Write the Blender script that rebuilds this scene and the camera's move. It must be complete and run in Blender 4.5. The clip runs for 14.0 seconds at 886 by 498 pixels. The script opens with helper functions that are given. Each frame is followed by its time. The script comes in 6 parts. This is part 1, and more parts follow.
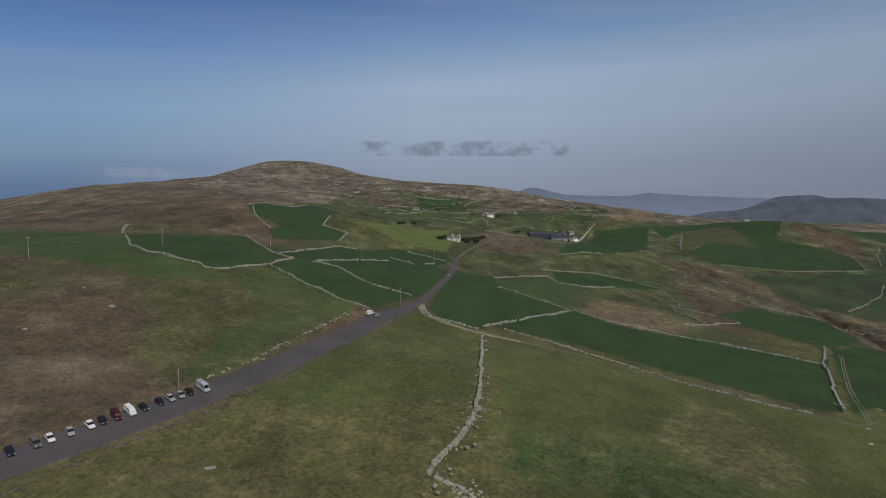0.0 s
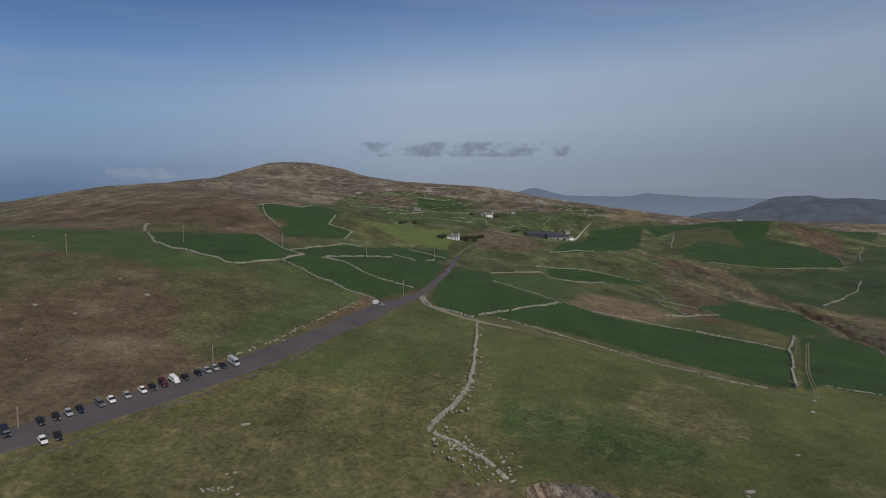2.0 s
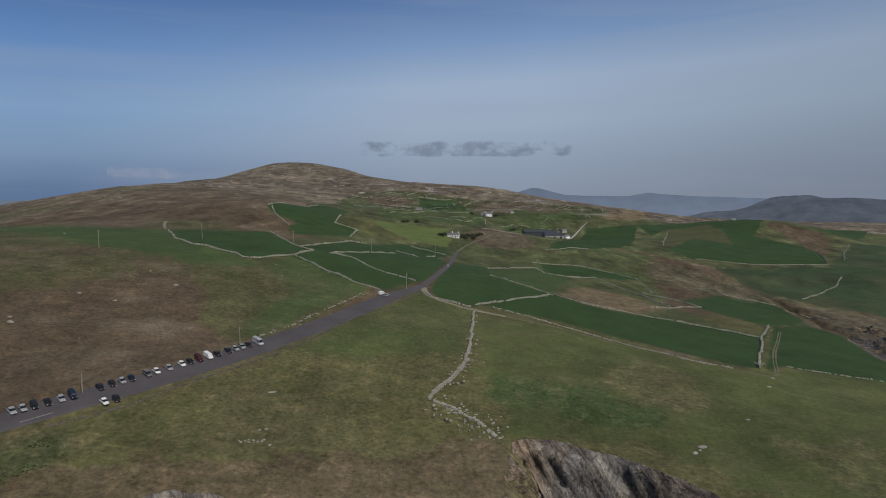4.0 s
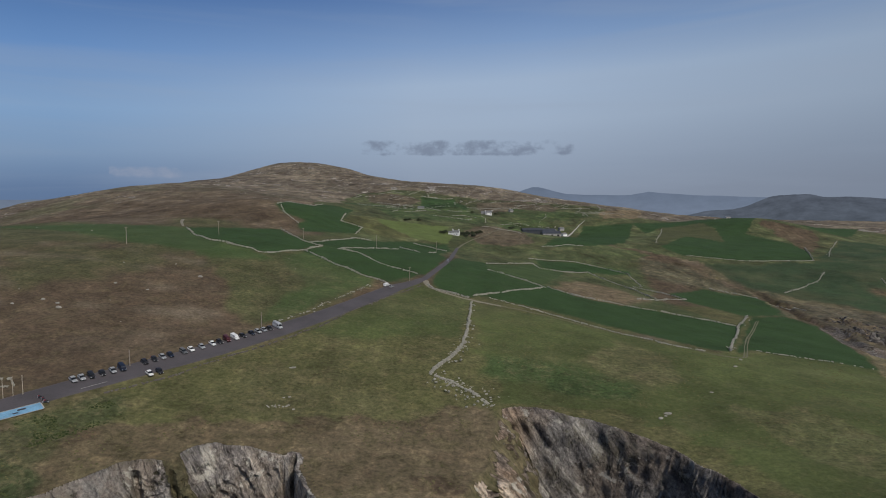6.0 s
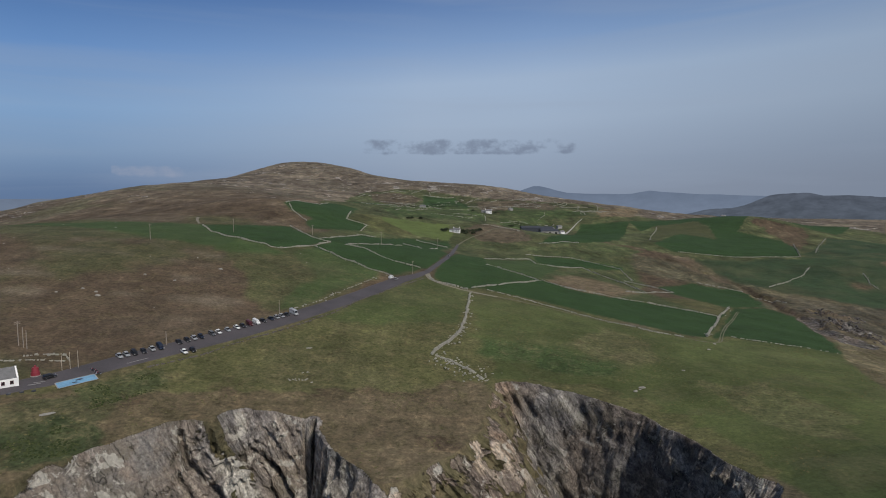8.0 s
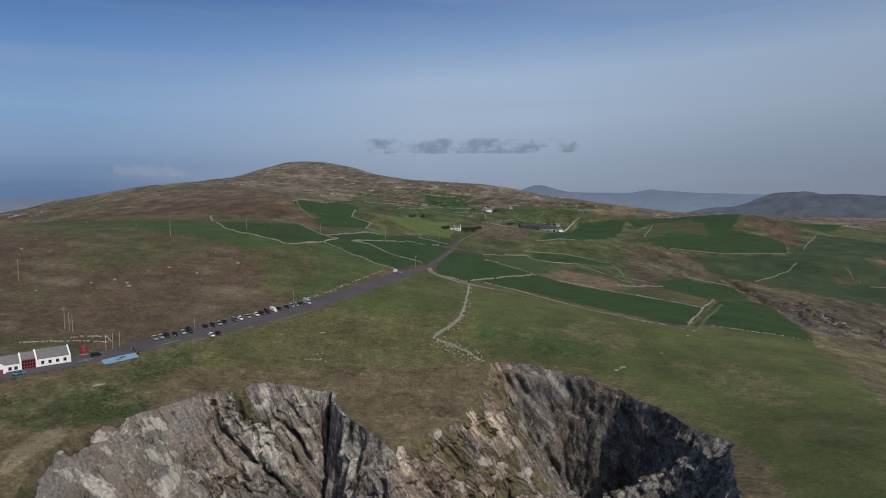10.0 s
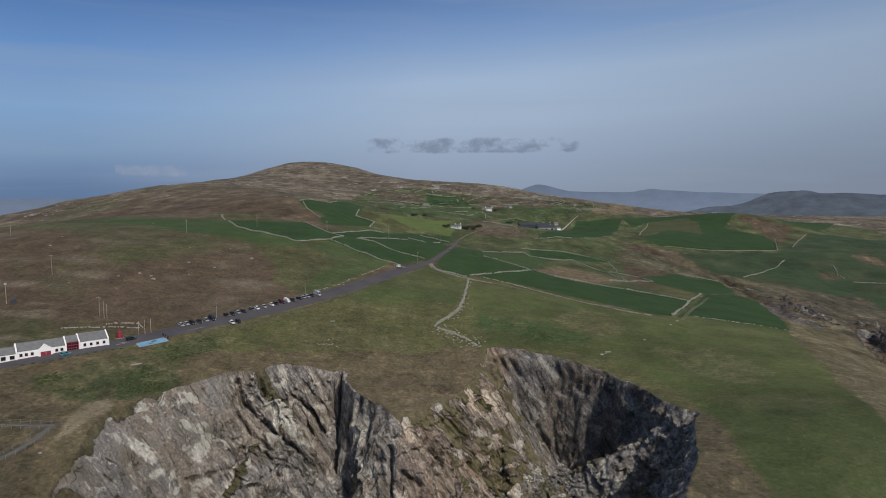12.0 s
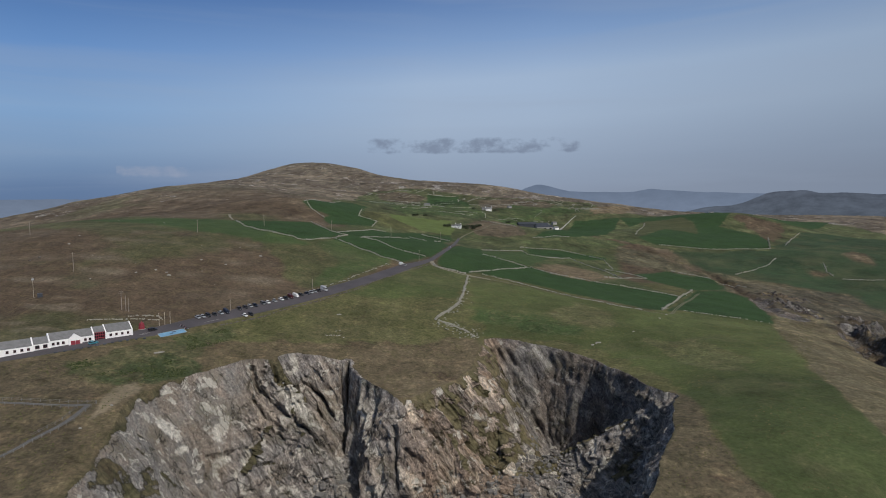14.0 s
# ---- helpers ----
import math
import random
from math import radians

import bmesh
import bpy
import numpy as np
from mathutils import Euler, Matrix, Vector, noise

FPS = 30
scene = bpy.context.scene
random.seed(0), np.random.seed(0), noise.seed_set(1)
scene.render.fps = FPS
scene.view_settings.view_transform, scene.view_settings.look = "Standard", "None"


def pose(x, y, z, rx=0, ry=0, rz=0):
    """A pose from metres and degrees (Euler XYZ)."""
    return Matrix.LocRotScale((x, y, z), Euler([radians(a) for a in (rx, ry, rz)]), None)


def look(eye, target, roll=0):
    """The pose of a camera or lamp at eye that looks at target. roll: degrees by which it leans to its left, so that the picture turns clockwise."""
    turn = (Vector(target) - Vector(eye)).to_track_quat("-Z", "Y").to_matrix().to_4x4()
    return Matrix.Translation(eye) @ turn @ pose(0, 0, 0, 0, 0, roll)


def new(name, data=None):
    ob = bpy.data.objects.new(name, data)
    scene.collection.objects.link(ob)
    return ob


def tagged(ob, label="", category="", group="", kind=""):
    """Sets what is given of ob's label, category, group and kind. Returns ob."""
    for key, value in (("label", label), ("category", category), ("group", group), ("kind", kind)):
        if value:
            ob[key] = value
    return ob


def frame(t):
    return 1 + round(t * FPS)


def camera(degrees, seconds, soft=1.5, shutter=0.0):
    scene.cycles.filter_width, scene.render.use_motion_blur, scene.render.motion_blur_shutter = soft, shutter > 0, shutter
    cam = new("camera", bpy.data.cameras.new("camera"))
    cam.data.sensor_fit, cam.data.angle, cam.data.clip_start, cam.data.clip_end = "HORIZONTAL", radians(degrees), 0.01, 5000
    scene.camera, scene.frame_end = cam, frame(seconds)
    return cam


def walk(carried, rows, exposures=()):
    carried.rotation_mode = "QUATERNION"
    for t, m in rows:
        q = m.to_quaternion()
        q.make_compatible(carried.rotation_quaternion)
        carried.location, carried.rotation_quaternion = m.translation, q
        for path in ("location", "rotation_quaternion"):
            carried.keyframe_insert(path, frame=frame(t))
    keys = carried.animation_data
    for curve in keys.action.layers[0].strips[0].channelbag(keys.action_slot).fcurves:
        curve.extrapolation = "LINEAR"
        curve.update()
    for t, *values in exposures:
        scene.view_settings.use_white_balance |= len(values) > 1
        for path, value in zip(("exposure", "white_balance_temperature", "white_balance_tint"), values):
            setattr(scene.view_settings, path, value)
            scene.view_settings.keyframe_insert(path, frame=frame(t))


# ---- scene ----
cam = camera(74.0, 14.0, soft=1.0)
# seconds, x, y, z, tilt, turn, lean
ROWS = [
    (0, 0.00, 0.00, 54.00, 85.400, 0.000, -0.000),
    (0.5, 0.22, -6.23, 53.95, 85.425, 0.013, 0.004),
    (1, 0.44, -12.56, 53.90, 85.443, 0.031, 0.009),
    (1.5, 0.65, -18.90, 53.85, 85.455, 0.054, 0.013),
    (2, 0.87, -25.23, 53.80, 85.460, 0.080, 0.019),
    (2.5, 1.09, -31.54, 53.75, 85.461, 0.109, 0.024),
    (3, 1.31, -37.90, 53.70, 85.456, 0.142, 0.030),
    (5.5, 2.40, -69.18, 53.45, 85.378, 0.339, 0.067),
    (6, 2.61, -75.47, 53.40, 85.354, 0.383, 0.076),
    (6.5, 2.83, -81.79, 53.35, 85.330, 0.428, 0.086),
    (7, 3.05, -87.95, 53.30, 85.304, 0.472, 0.097),
    (7.5, 3.26, -94.14, 53.25, 85.279, 0.517, 0.109),
    (8, 3.47, -100.24, 53.20, 85.253, 0.562, 0.121),
    (10.5, 4.51, -130.05, 52.96, 85.146, 0.765, 0.198),
    (11, 4.70, -135.75, 52.91, 85.132, 0.800, 0.216),
    (11.5, 4.89, -141.27, 52.87, 85.122, 0.832, 0.236),
    (12, 5.08, -146.58, 52.83, 85.117, 0.860, 0.257),
    (12.5, 5.25, -151.54, 52.79, 85.116, 0.885, 0.279),
    (13, 5.41, -156.02, 52.75, 85.120, 0.906, 0.302),
    (13.5, 5.54, -159.95, 52.72, 85.130, 0.923, 0.327),
    (14, 5.65, -163.17, 52.69, 85.146, 0.935, 0.353),
]
walk(cam, [(t, pose(x, y, z, rx, ry, rz)) for t, x, y, z, rx, rz, ry in ROWS], [(0.0, -0.12, 6560, 10), (1.0, -0.12, 6650, 10), (3.0, -0.1, 6560, 10), (5.5, -0.02, 6480, 10), (8.0, 0.02, 6440, 10), (11.0, 0.04, 6390, 9.9), (14.0, 0.06, 6360, 9.8)])

# ---------------------------------------------------------------- light
SUN_AZ, SUN_EL = 141.0, 48.0  # degrees, clockwise from +y; above the horizon
sun = new("sun", bpy.data.lights.new("sun", "SUN"))
sun.data.energy, sun.data.angle, sun.data.color = 3.0, radians(0.6), (1.0, 0.94, 0.86)
sun.matrix_world = look((math.sin(radians(SUN_AZ)) * math.cos(radians(SUN_EL)) * 500, math.cos(radians(SUN_AZ)) * math.cos(radians(SUN_EL)) * 500, math.sin(radians(SUN_EL)) * 500), (0, 0, 0))

world = bpy.data.worlds.new("sky")
scene.world = world
world.use_nodes = True
wt = world.node_tree
wt.nodes.clear()


def wnode(kind, **sets):
    n = wt.nodes.new(kind)
    for key, value in sets.items():
        n.inputs[key].default_value = value
    return n


def wramp(stops, ease="EASE"):
    n = wt.nodes.new("ShaderNodeValToRGB")
    n.color_ramp.interpolation = ease
    while len(n.color_ramp.elements) < len(stops):
        n.color_ramp.elements.new(0.5)
    for e, (p, c) in zip(n.color_ramp.elements, stops):
        e.position, e.color = p, (*c, 1) if len(c) == 3 else (c[0], c[0], c[0], 1)
    return n


sky = wt.nodes.new("ShaderNodeTexSky")
sky.sky_type, sky.sun_disc = "NISHITA", False
sky.sun_elevation, sky.sun_rotation = radians(SUN_EL), radians(SUN_AZ)
sky.altitude, sky.air_density, sky.dust_density = 110, 1.0, 2.0
coord = wt.nodes.new("ShaderNodeTexCoord")
axis = wt.nodes.new("ShaderNodeSeparateXYZ")
wt.links.new(coord.outputs["Generated"], axis.inputs[0])
# haze above the sea: a band near the horizon, bluer to the west, milkier to the east
west = wramp([(0.0, (0.107, 0.163, 0.275)), (0.05, (0.123, 0.193, 0.326)), (0.10, (0.20, 0.30, 0.455)), (0.16, (0.21, 0.345, 0.55)), (0.24, (0.135, 0.262, 0.51)), (0.33, (0.064, 0.148, 0.352)), (1.0, (0.036, 0.099, 0.284))], "LINEAR")
east = wramp([(0.0, (0.245, 0.292, 0.378)), (0.05, (0.275, 0.338, 0.442)), (0.12, (0.335, 0.42, 0.545)), (0.19, (0.335, 0.435, 0.585)), (0.25, (0.205, 0.318, 0.525)), (0.33, (0.091, 0.178, 0.383)), (1.0, (0.036, 0.099, 0.284))], "LINEAR")
lift = wnode("ShaderNodeMapRange", **{"From Min": -0.54, "From Max": -0.05})
wt.links.new(axis.outputs["X"], lift.inputs["Value"])
tilt = wnode("ShaderNodeMath")
tilt.operation = "MULTIPLY_ADD"
wt.links.new(axis.outputs["X"], tilt.inputs[0])
tilt.inputs[1].default_value = -0.05
wt.links.new(axis.outputs["Z"], tilt.inputs[2])
for ramp in (west, east):
    wt.links.new(tilt.outputs[0], ramp.inputs[0])
hazy = wt.nodes.new("ShaderNodeMix")
hazy.data_type = "RGBA"
wt.links.new(lift.outputs[0], hazy.inputs[0])
wt.links.new(west.outputs[0], hazy.inputs[6])
wt.links.new(east.outputs[0], hazy.inputs[7])
# the eastern sky, farther from the bright haze, is a little deeper
side = wnode("ShaderNodeMapRange", **{"From Min": 0.15, "From Max": 0.6, "To Min": 1.0, "To Max": 0.82})
wt.links.new(axis.outputs["X"], side.inputs["Value"])
deep = wt.nodes.new("ShaderNodeMix")
deep.data_type, deep.blend_type = "RGBA", "MULTIPLY"
deep.inputs[0].default_value = 1.0
wt.links.new(hazy.outputs[2], deep.inputs[6])
wt.links.new(side.outputs[0], deep.inputs[7])
# thin drawn-out veils of high cloud
stretch = wnode("ShaderNodeMapping", **{"Scale": (1.2, 1.2, 16.0), "Rotation": (0.0, 0.06, 0.0)})
wt.links.new(coord.outputs["Generated"], stretch.inputs["Vector"])
veil = wnode("ShaderNodeTexNoise", **{"Scale": 1.6, "Detail": 5.0, "Roughness": 0.5, "Distortion": 0.4})
wt.links.new(stretch.outputs[0], veil.inputs["Vector"])
veil_r = wramp([(0.42, (0.0,)), (0.85, (0.3,))])
wt.links.new(veil.outputs["Fac"], veil_r.inputs[0])
veiled = wt.nodes.new("ShaderNodeMix")
veiled.data_type = "RGBA"
veiled.inputs[7].default_value = (0.30, 0.36, 0.46, 1)
wt.links.new(veil_r.outputs[0], veiled.inputs[0])
wt.links.new(deep.outputs[2], veiled.inputs[6])
# a low row of small grey clouds ahead, flat below and heaped above
puff_m = wnode("ShaderNodeMapping", **{"Scale": (1.0, 1.0, 1.5), "Location": (0.13, 0.0, 0.0)})
wt.links.new(coord.outputs["Generated"], puff_m.inputs["Vector"])
puff = wnode("ShaderNodeTexNoise", **{"Scale": 26.0, "Detail": 8.0, "Roughness": 0.62})
wt.links.new(puff_m.outputs[0], puff.inputs["Vector"])


def window(socket, lo, a, b, hi):
    n = wramp([(lo, (0.0,)), (a, (1.0,)), (b, (1.0,)), (hi, (0.0,))])
    shift = wnode("ShaderNodeMath")
    shift.operation = "ADD"
    shift.inputs[1].default_value = 0.5
    wt.links.new(socket, shift.inputs[0])
    wt.links.new(shift.outputs[0], n.inputs[0])
    return n.outputs[0]


def times(a, b):
    n = wt.nodes.new("ShaderNodeMath")
    n.operation = "MULTIPLY"
    for k, s in enumerate((a, b)):
        if isinstance(s, float):
            n.inputs[k].default_value = s
        else:
            wt.links.new(s, n.inputs[k])
    return n.outputs[0]


band = times(window(axis.outputs["Z"], 0.568, 0.578, 0.596, 0.614), window(axis.outputs["X"], 0.29, 0.40, 0.69, 0.75))
puff_s = wnode("ShaderNodeMath")
puff_s.operation = "MULTIPLY"
wt.links.new(puff.outputs["Fac"], puff_s.inputs[0])
wt.links.new(band, puff_s.inputs[1])
puff_r = wramp([(0.375, (0.0,)), (0.60, (0.7,))])
wt.links.new(puff_s.outputs[0], puff_r.inputs[0])
clouded = wt.nodes.new("ShaderNodeMix")
clouded.data_type = "RGBA"
clouded.inputs[7].default_value = (0.16, 0.195, 0.27, 1)
wt.links.new(puff_r.outputs[0], clouded.inputs[0])
# a pale bank of cloud low over the sea to the west
bank = times(times(window(axis.outputs["Z"], 0.530, 0.538, 0.548, 0.562), window(axis.outputs["X"], 0.0, 0.001, 0.07, 0.14)), puff.outputs["Fac"])
bank_r = wramp([(0.3, (0.0,)), (0.65, (0.6,))])
wt.links.new(bank, bank_r.inputs[0])
banked = wt.nodes.new("ShaderNodeMix")
banked.data_type = "RGBA"
banked.inputs[7].default_value = (0.30, 0.335, 0.43, 1)
wt.links.new(bank_r.outputs[0], banked.inputs[0])
wt.links.new(veiled.outputs[2], banked.inputs[6])
wt.links.new(banked.outputs[2], clouded.inputs[6])
bg_sky = wnode("ShaderNodeBackground", Strength=0.07)
wt.links.new(sky.outputs[0], bg_sky.inputs["Color"])
bg_haze = wnode("ShaderNodeBackground", Strength=1.0)
wt.links.new(clouded.outputs[2], bg_haze.inputs["Color"])
reach = wramp([(0.36, (1.0,)), (0.6, (0.0,))])
wt.links.new(axis.outputs["Z"], reach.inputs[0])
both = wt.nodes.new("ShaderNodeMixShader")
wt.links.new(reach.outputs[0], both.inputs[0])
wt.links.new(bg_sky.outputs[0], both.inputs[1])
wt.links.new(bg_haze.outputs[0], both.inputs[2])
wout = wt.nodes.new("ShaderNodeOutputWorld")
wt.links.new(both.outputs[0], wout.inputs["Surface"])

# ---------------------------------------------------------------- materials


def material(name, color, rough=0.8, metal=0.0, spots=0.25, size=1.0, bump=0.0, grain=8.0):
    """A painted or mineral surface with stains at two scales; size in metres."""
    m = bpy.data.materials.new(name)
    m.use_nodes = True
    t = m.node_tree
    b = t.nodes["Principled BSDF"]
    b.inputs["Roughness"].default_value, b.inputs["Metallic"].default_value = rough, metal
    pos = t.nodes.new("ShaderNodeNewGeometry").outputs["Position"]
    big, fine = t.nodes.new("ShaderNodeTexNoise"), t.nodes.new("ShaderNodeTexNoise")
    for n, s in ((big, 1.0 / size), (fine, grain / size)):
        n.inputs["Scale"].default_value, n.inputs["Detail"].default_value = s, 4.0
        t.links.new(pos, n.inputs["Vector"])
    add = t.nodes.new("ShaderNodeMath")
    add.operation = "ADD"
    t.links.new(big.outputs["Fac"], add.inputs[0])
    t.links.new(fine.outputs["Fac"], add.inputs[1])
    rng = t.nodes.new("ShaderNodeMapRange")
    for key, value in (("From Min", 0.6), ("From Max", 1.4), ("To Min", 1 - spots), ("To Max", 1 + spots)):
        rng.inputs[key].default_value = value
    t.links.new(add.outputs[0], rng.inputs["Value"])
    mul = t.nodes.new("ShaderNodeMix")
    mul.data_type, mul.blend_type = "RGBA", "MULTIPLY"
    mul.inputs[0].default_value, mul.inputs[6].default_value = 1.0, (*color, 1)
    t.links.new(rng.outputs[0], mul.inputs[7])
    t.links.new(mul.outputs[2], b.inputs["Base Color"])
    if bump:
        bp = t.nodes.new("ShaderNodeBump")
        bp.inputs["Strength"].default_value, bp.inputs["Distance"].default_value = 0.6, bump
        t.links.new(fine.outputs["Fac"], bp.inputs["Height"])
        t.links.new(bp.outputs[0], b.inputs["Normal"])
    return m


TARMAC = material("tarmac", (0.060, 0.054, 0.058), 0.9, spots=0.34, size=9.0, bump=0.02, grain=30)
TRACK = material("worn_track", (0.17, 0.155, 0.115), 0.95, spots=0.3, size=4.0, bump=0.05)
RUT = material("grassy_rut", (0.105, 0.098, 0.058), 0.95, spots=0.35, size=3.0, bump=0.03)
WALLSTONE = material("dry_stone", (0.28, 0.27, 0.228), 0.95, spots=0.4, size=1.5, bump=0.06)
SCREE = material("fallen_rock", (0.15, 0.142, 0.13), 0.95, spots=0.5, size=2.5, bump=0.06)
DARKROCK = material("dark_crag_rock", (0.105, 0.094, 0.086), 0.95, spots=0.5, size=2.0, bump=0.06)
BOULDER = material("boulder", (0.24, 0.228, 0.20), 0.95, spots=0.35, size=1.2, bump=0.06)
WHITEWASH = material("whitewash", (0.80, 0.79, 0.77), 0.85, spots=0.06, size=2.5)
SLATE = material("slate", (0.142, 0.142, 0.142), 0.8, spots=0.3, size=1.2, bump=0.02, grain=5)
RAILGREY = material("weathered_rail", (0.17, 0.165, 0.155), 0.85, spots=0.25, size=0.8)
FRAMERED = material("dark_red_frame", (0.10, 0.028, 0.032), 0.6, spots=0.15)
REDPAINT = material("red_paint", (0.22, 0.028, 0.04), 0.5, spots=0.15, size=1.0)
BLUEPAINT = material("blue_paint", (0.135, 0.28, 0.41), 0.7, spots=0.35, size=2.5)
DARKGLASS = material("dark_glass", (0.015, 0.017, 0.02), 0.08, spots=0.1)
RUBBER = material("rubber", (0.02, 0.02, 0.02), 0.9, spots=0.2)
STEEL = material("galvanised_steel", (0.45, 0.45, 0.46), 0.5, 0.6, spots=0.15)
POLEWOOD = material("tarred_wood", (0.26, 0.22, 0.18), 0.9, spots=0.3, size=0.6)
PATHWAY = material("old_concrete", (0.088, 0.086, 0.082), 0.9, spots=0.25, size=2.0)
CONCRETE = material("concrete", (0.30, 0.29, 0.27), 0.9, spots=0.2, size=2.0, bump=0.02)
SHEDROOF = material("dark_sheeting", (0.035, 0.04, 0.05), 0.6, spots=0.3, size=3.0)
LAMPGLASS = material("lamp_glass", (0.7, 0.7, 0.68), 0.15, spots=0.05)
TAILRED = material("tail_red", (0.35, 0.02, 0.02), 0.3, spots=0.05)
BUSH = material("bush_leaf", (0.035, 0.045, 0.02), 0.9, spots=0.5, size=0.8)
BARK = material("bark", (0.10, 0.085, 0.07), 0.95, spots=0.3, size=0.4)


def tuft_material(name, dark, light):
    """Grass blades and scrub whose colour varies from clump to clump."""
    m = bpy.data.materials.new(name)
    m.use_nodes = True
    t = m.node_tree
    b = t.nodes["Principled BSDF"]
    b.inputs["Roughness"].default_value = 0.95
    b.inputs["Specular IOR Level"].default_value = 0.1
    col = t.nodes.new("ShaderNodeMix")
    col.data_type = "RGBA"
    col.inputs[6].default_value, col.inputs[7].default_value = (*dark, 1), (*light, 1)
    t.links.new(t.nodes.new("ShaderNodeNewGeometry").outputs["Random Per Island"], col.inputs[0])
    t.links.new(col.outputs[2], b.inputs["Base Color"])
    return m


TUSSOCK = tuft_material("tussock", (0.066, 0.07, 0.03), (0.125, 0.115, 0.055))
SCRUB = tuft_material("scrub", (0.02, 0.032, 0.012), (0.06, 0.07, 0.028))
PAINTS = {}


def paint(color):
    """Car paint in the given colour."""
    if color not in PAINTS:
        PAINTS[color] = material("car_paint", color, 0.28, 0.1, spots=0.08, size=2.0)
    return PAINTS[color]


def ground_material():
    m = bpy.data.materials.new("turf_and_rock")
    m.use_nodes = True
    t = m.node_tree
    b = t.nodes["Principled BSDF"]
    b.inputs["Roughness"].default_value = 0.95
    b.inputs["Specular IOR Level"].default_value = 0.15
    pos = t.nodes.new("ShaderNodeNewGeometry").outputs["Position"]

    def noise_at(scale, detail=5.0, rough=0.55, vector=pos, dist=0.0):
        n = t.nodes.new("ShaderNodeTexNoise")
        for key, value in (("Scale", scale), ("Detail", detail), ("Roughness", rough), ("Distortion", dist)):
            n.inputs[key].default_value = value
        t.links.new(vector, n.inputs["Vector"])
        return n.outputs["Fac"]

    def ramp(socket, stops, ease="LINEAR"):
        n = t.nodes.new("ShaderNodeValToRGB")
        n.color_ramp.interpolation = ease
        while len(n.color_ramp.elements) < len(stops):
            n.color_ramp.elements.new(0.5)
        for e, (p, c) in zip(n.color_ramp.elements, stops):
            e.position, e.color = p, (*c, 1)
        t.links.new(socket, n.inputs[0])
        return n.outputs[0]

    def mix(fac, a, c, how="MIX"):
        n = t.nodes.new("ShaderNodeMix")
        n.data_type, n.blend_type = "RGBA", how
        for k, s in ((0, fac), (6, a), (7, c)):
            if isinstance(s, (float, int)):
                n.inputs[k].default_value = s
            elif isinstance(s, tuple):
                n.inputs[k].default_value = (*s, 1)
            else:
                t.links.new(s, n.inputs[k])
        return n.outputs[2]

    def math2(op, a, c):
        n = t.nodes.new("ShaderNodeMath")
        n.operation = op
        n.use_clamp = False
        for k, s in enumerate((a, c)):
            if isinstance(s, (float, int)):
                n.inputs[k].default_value = s
            else:
                t.links.new(s, n.inputs[k])
        return n.outputs[0]

    def attr(name):
        n = t.nodes.new("ShaderNodeAttribute")
        n.attribute_name = name
        return n

    cover, kinds = attr("cover").outputs["Color"], t.nodes.new("ShaderNodeSeparateColor")
    kinds_at = attr("kinds")
    t.links.new(kinds_at.outputs["Color"], kinds.inputs[0])
    pale = kinds_at.outputs["Alpha"]
    rock, rough_turf, dark_rock_shade = kinds.outputs[0], kinds.outputs[1], kinds.outputs[2]
    # turf: tussocks, bleached grass and bracken
    grey = lambda v: (v, v, v)  # noqa: E731
    mott = ramp(noise_at(0.06, 7, 0.6), [(0.3, grey(0.8)), (0.7, grey(1.2))])
    tuss = ramp(noise_at(0.8, 8, 0.72), [(0.3, grey(0.55)), (0.7, grey(1.45))])
    turf = mix(math2("ADD", math2("MULTIPLY", rough_turf, 1.4), 0.3), mix(1.0, cover, mott, "MULTIPLY"), tuss, "MULTIPLY")
    straw = math2("MULTIPLY", ramp(noise_at(0.13, 10, 0.8, dist=0.5), [(0.50, grey(0.0)), (0.66, grey(0.75))]), rough_turf)
    turf = mix(straw, turf, mix(1.0, (0.20, 0.165, 0.095), tuss, "MULTIPLY"))
    heath = math2("MULTIPLY", ramp(noise_at(0.09, 9, 0.75), [(0.53, grey(0.0)), (0.66, grey(0.7))]), rough_turf)
    turf = mix(heath, turf, mix(1.0, (0.06, 0.042, 0.028), tuss, "MULTIPLY"))
    # clumps of paler and darker grass a few paces wide
    clump = ramp(noise_at(0.2, 10, 0.7, dist=0.3), [(0.36, (0.66, 0.70, 0.60)), (0.47, (0.93, 0.95, 0.92)), (0.55, (1.06, 1.05, 1.04)), (0.66, (1.5, 1.42, 1.36))])
    turf = mix(math2("MULTIPLY", rough_turf, 1.5), turf, mix(1.0, turf, clump, "MULTIPLY"))
    # rock: leaning beds, drawn out along their dip, in greys and browns with pale veins
    wear = t.nodes.new("ShaderNodeSeparateColor")
    t.links.new(attr("calm").outputs["Color"], wear.inputs[0])
    calm, hill = wear.outputs[0], wear.outputs[1]
    # far heath: outcrops, peat and bleached grass in small patches, drawn out along the slope
    flat = t.nodes.new("ShaderNodeMapping")
    flat.inputs["Scale"].default_value = (1.0, 0.45, 1.6)
    t.links.new(pos, flat.inputs["Vector"])
    crag = noise_at(0.05, 11, 0.72, flat.outputs[0], 0.4)
    patchy = ramp(crag, [(0.36, (0.42, 0.39, 0.35)), (0.44, (0.78, 0.74, 0.68)), (0.50, (1.0, 1.0, 1.0)), (0.56, (1.28, 1.25, 1.18)), (0.64, (1.95, 1.92, 1.9))])
    turf = mix(hill, turf, mix(1.0, turf, patchy, "MULTIPLY"))
    lean = t.nodes.new("ShaderNodeSeparateXYZ")
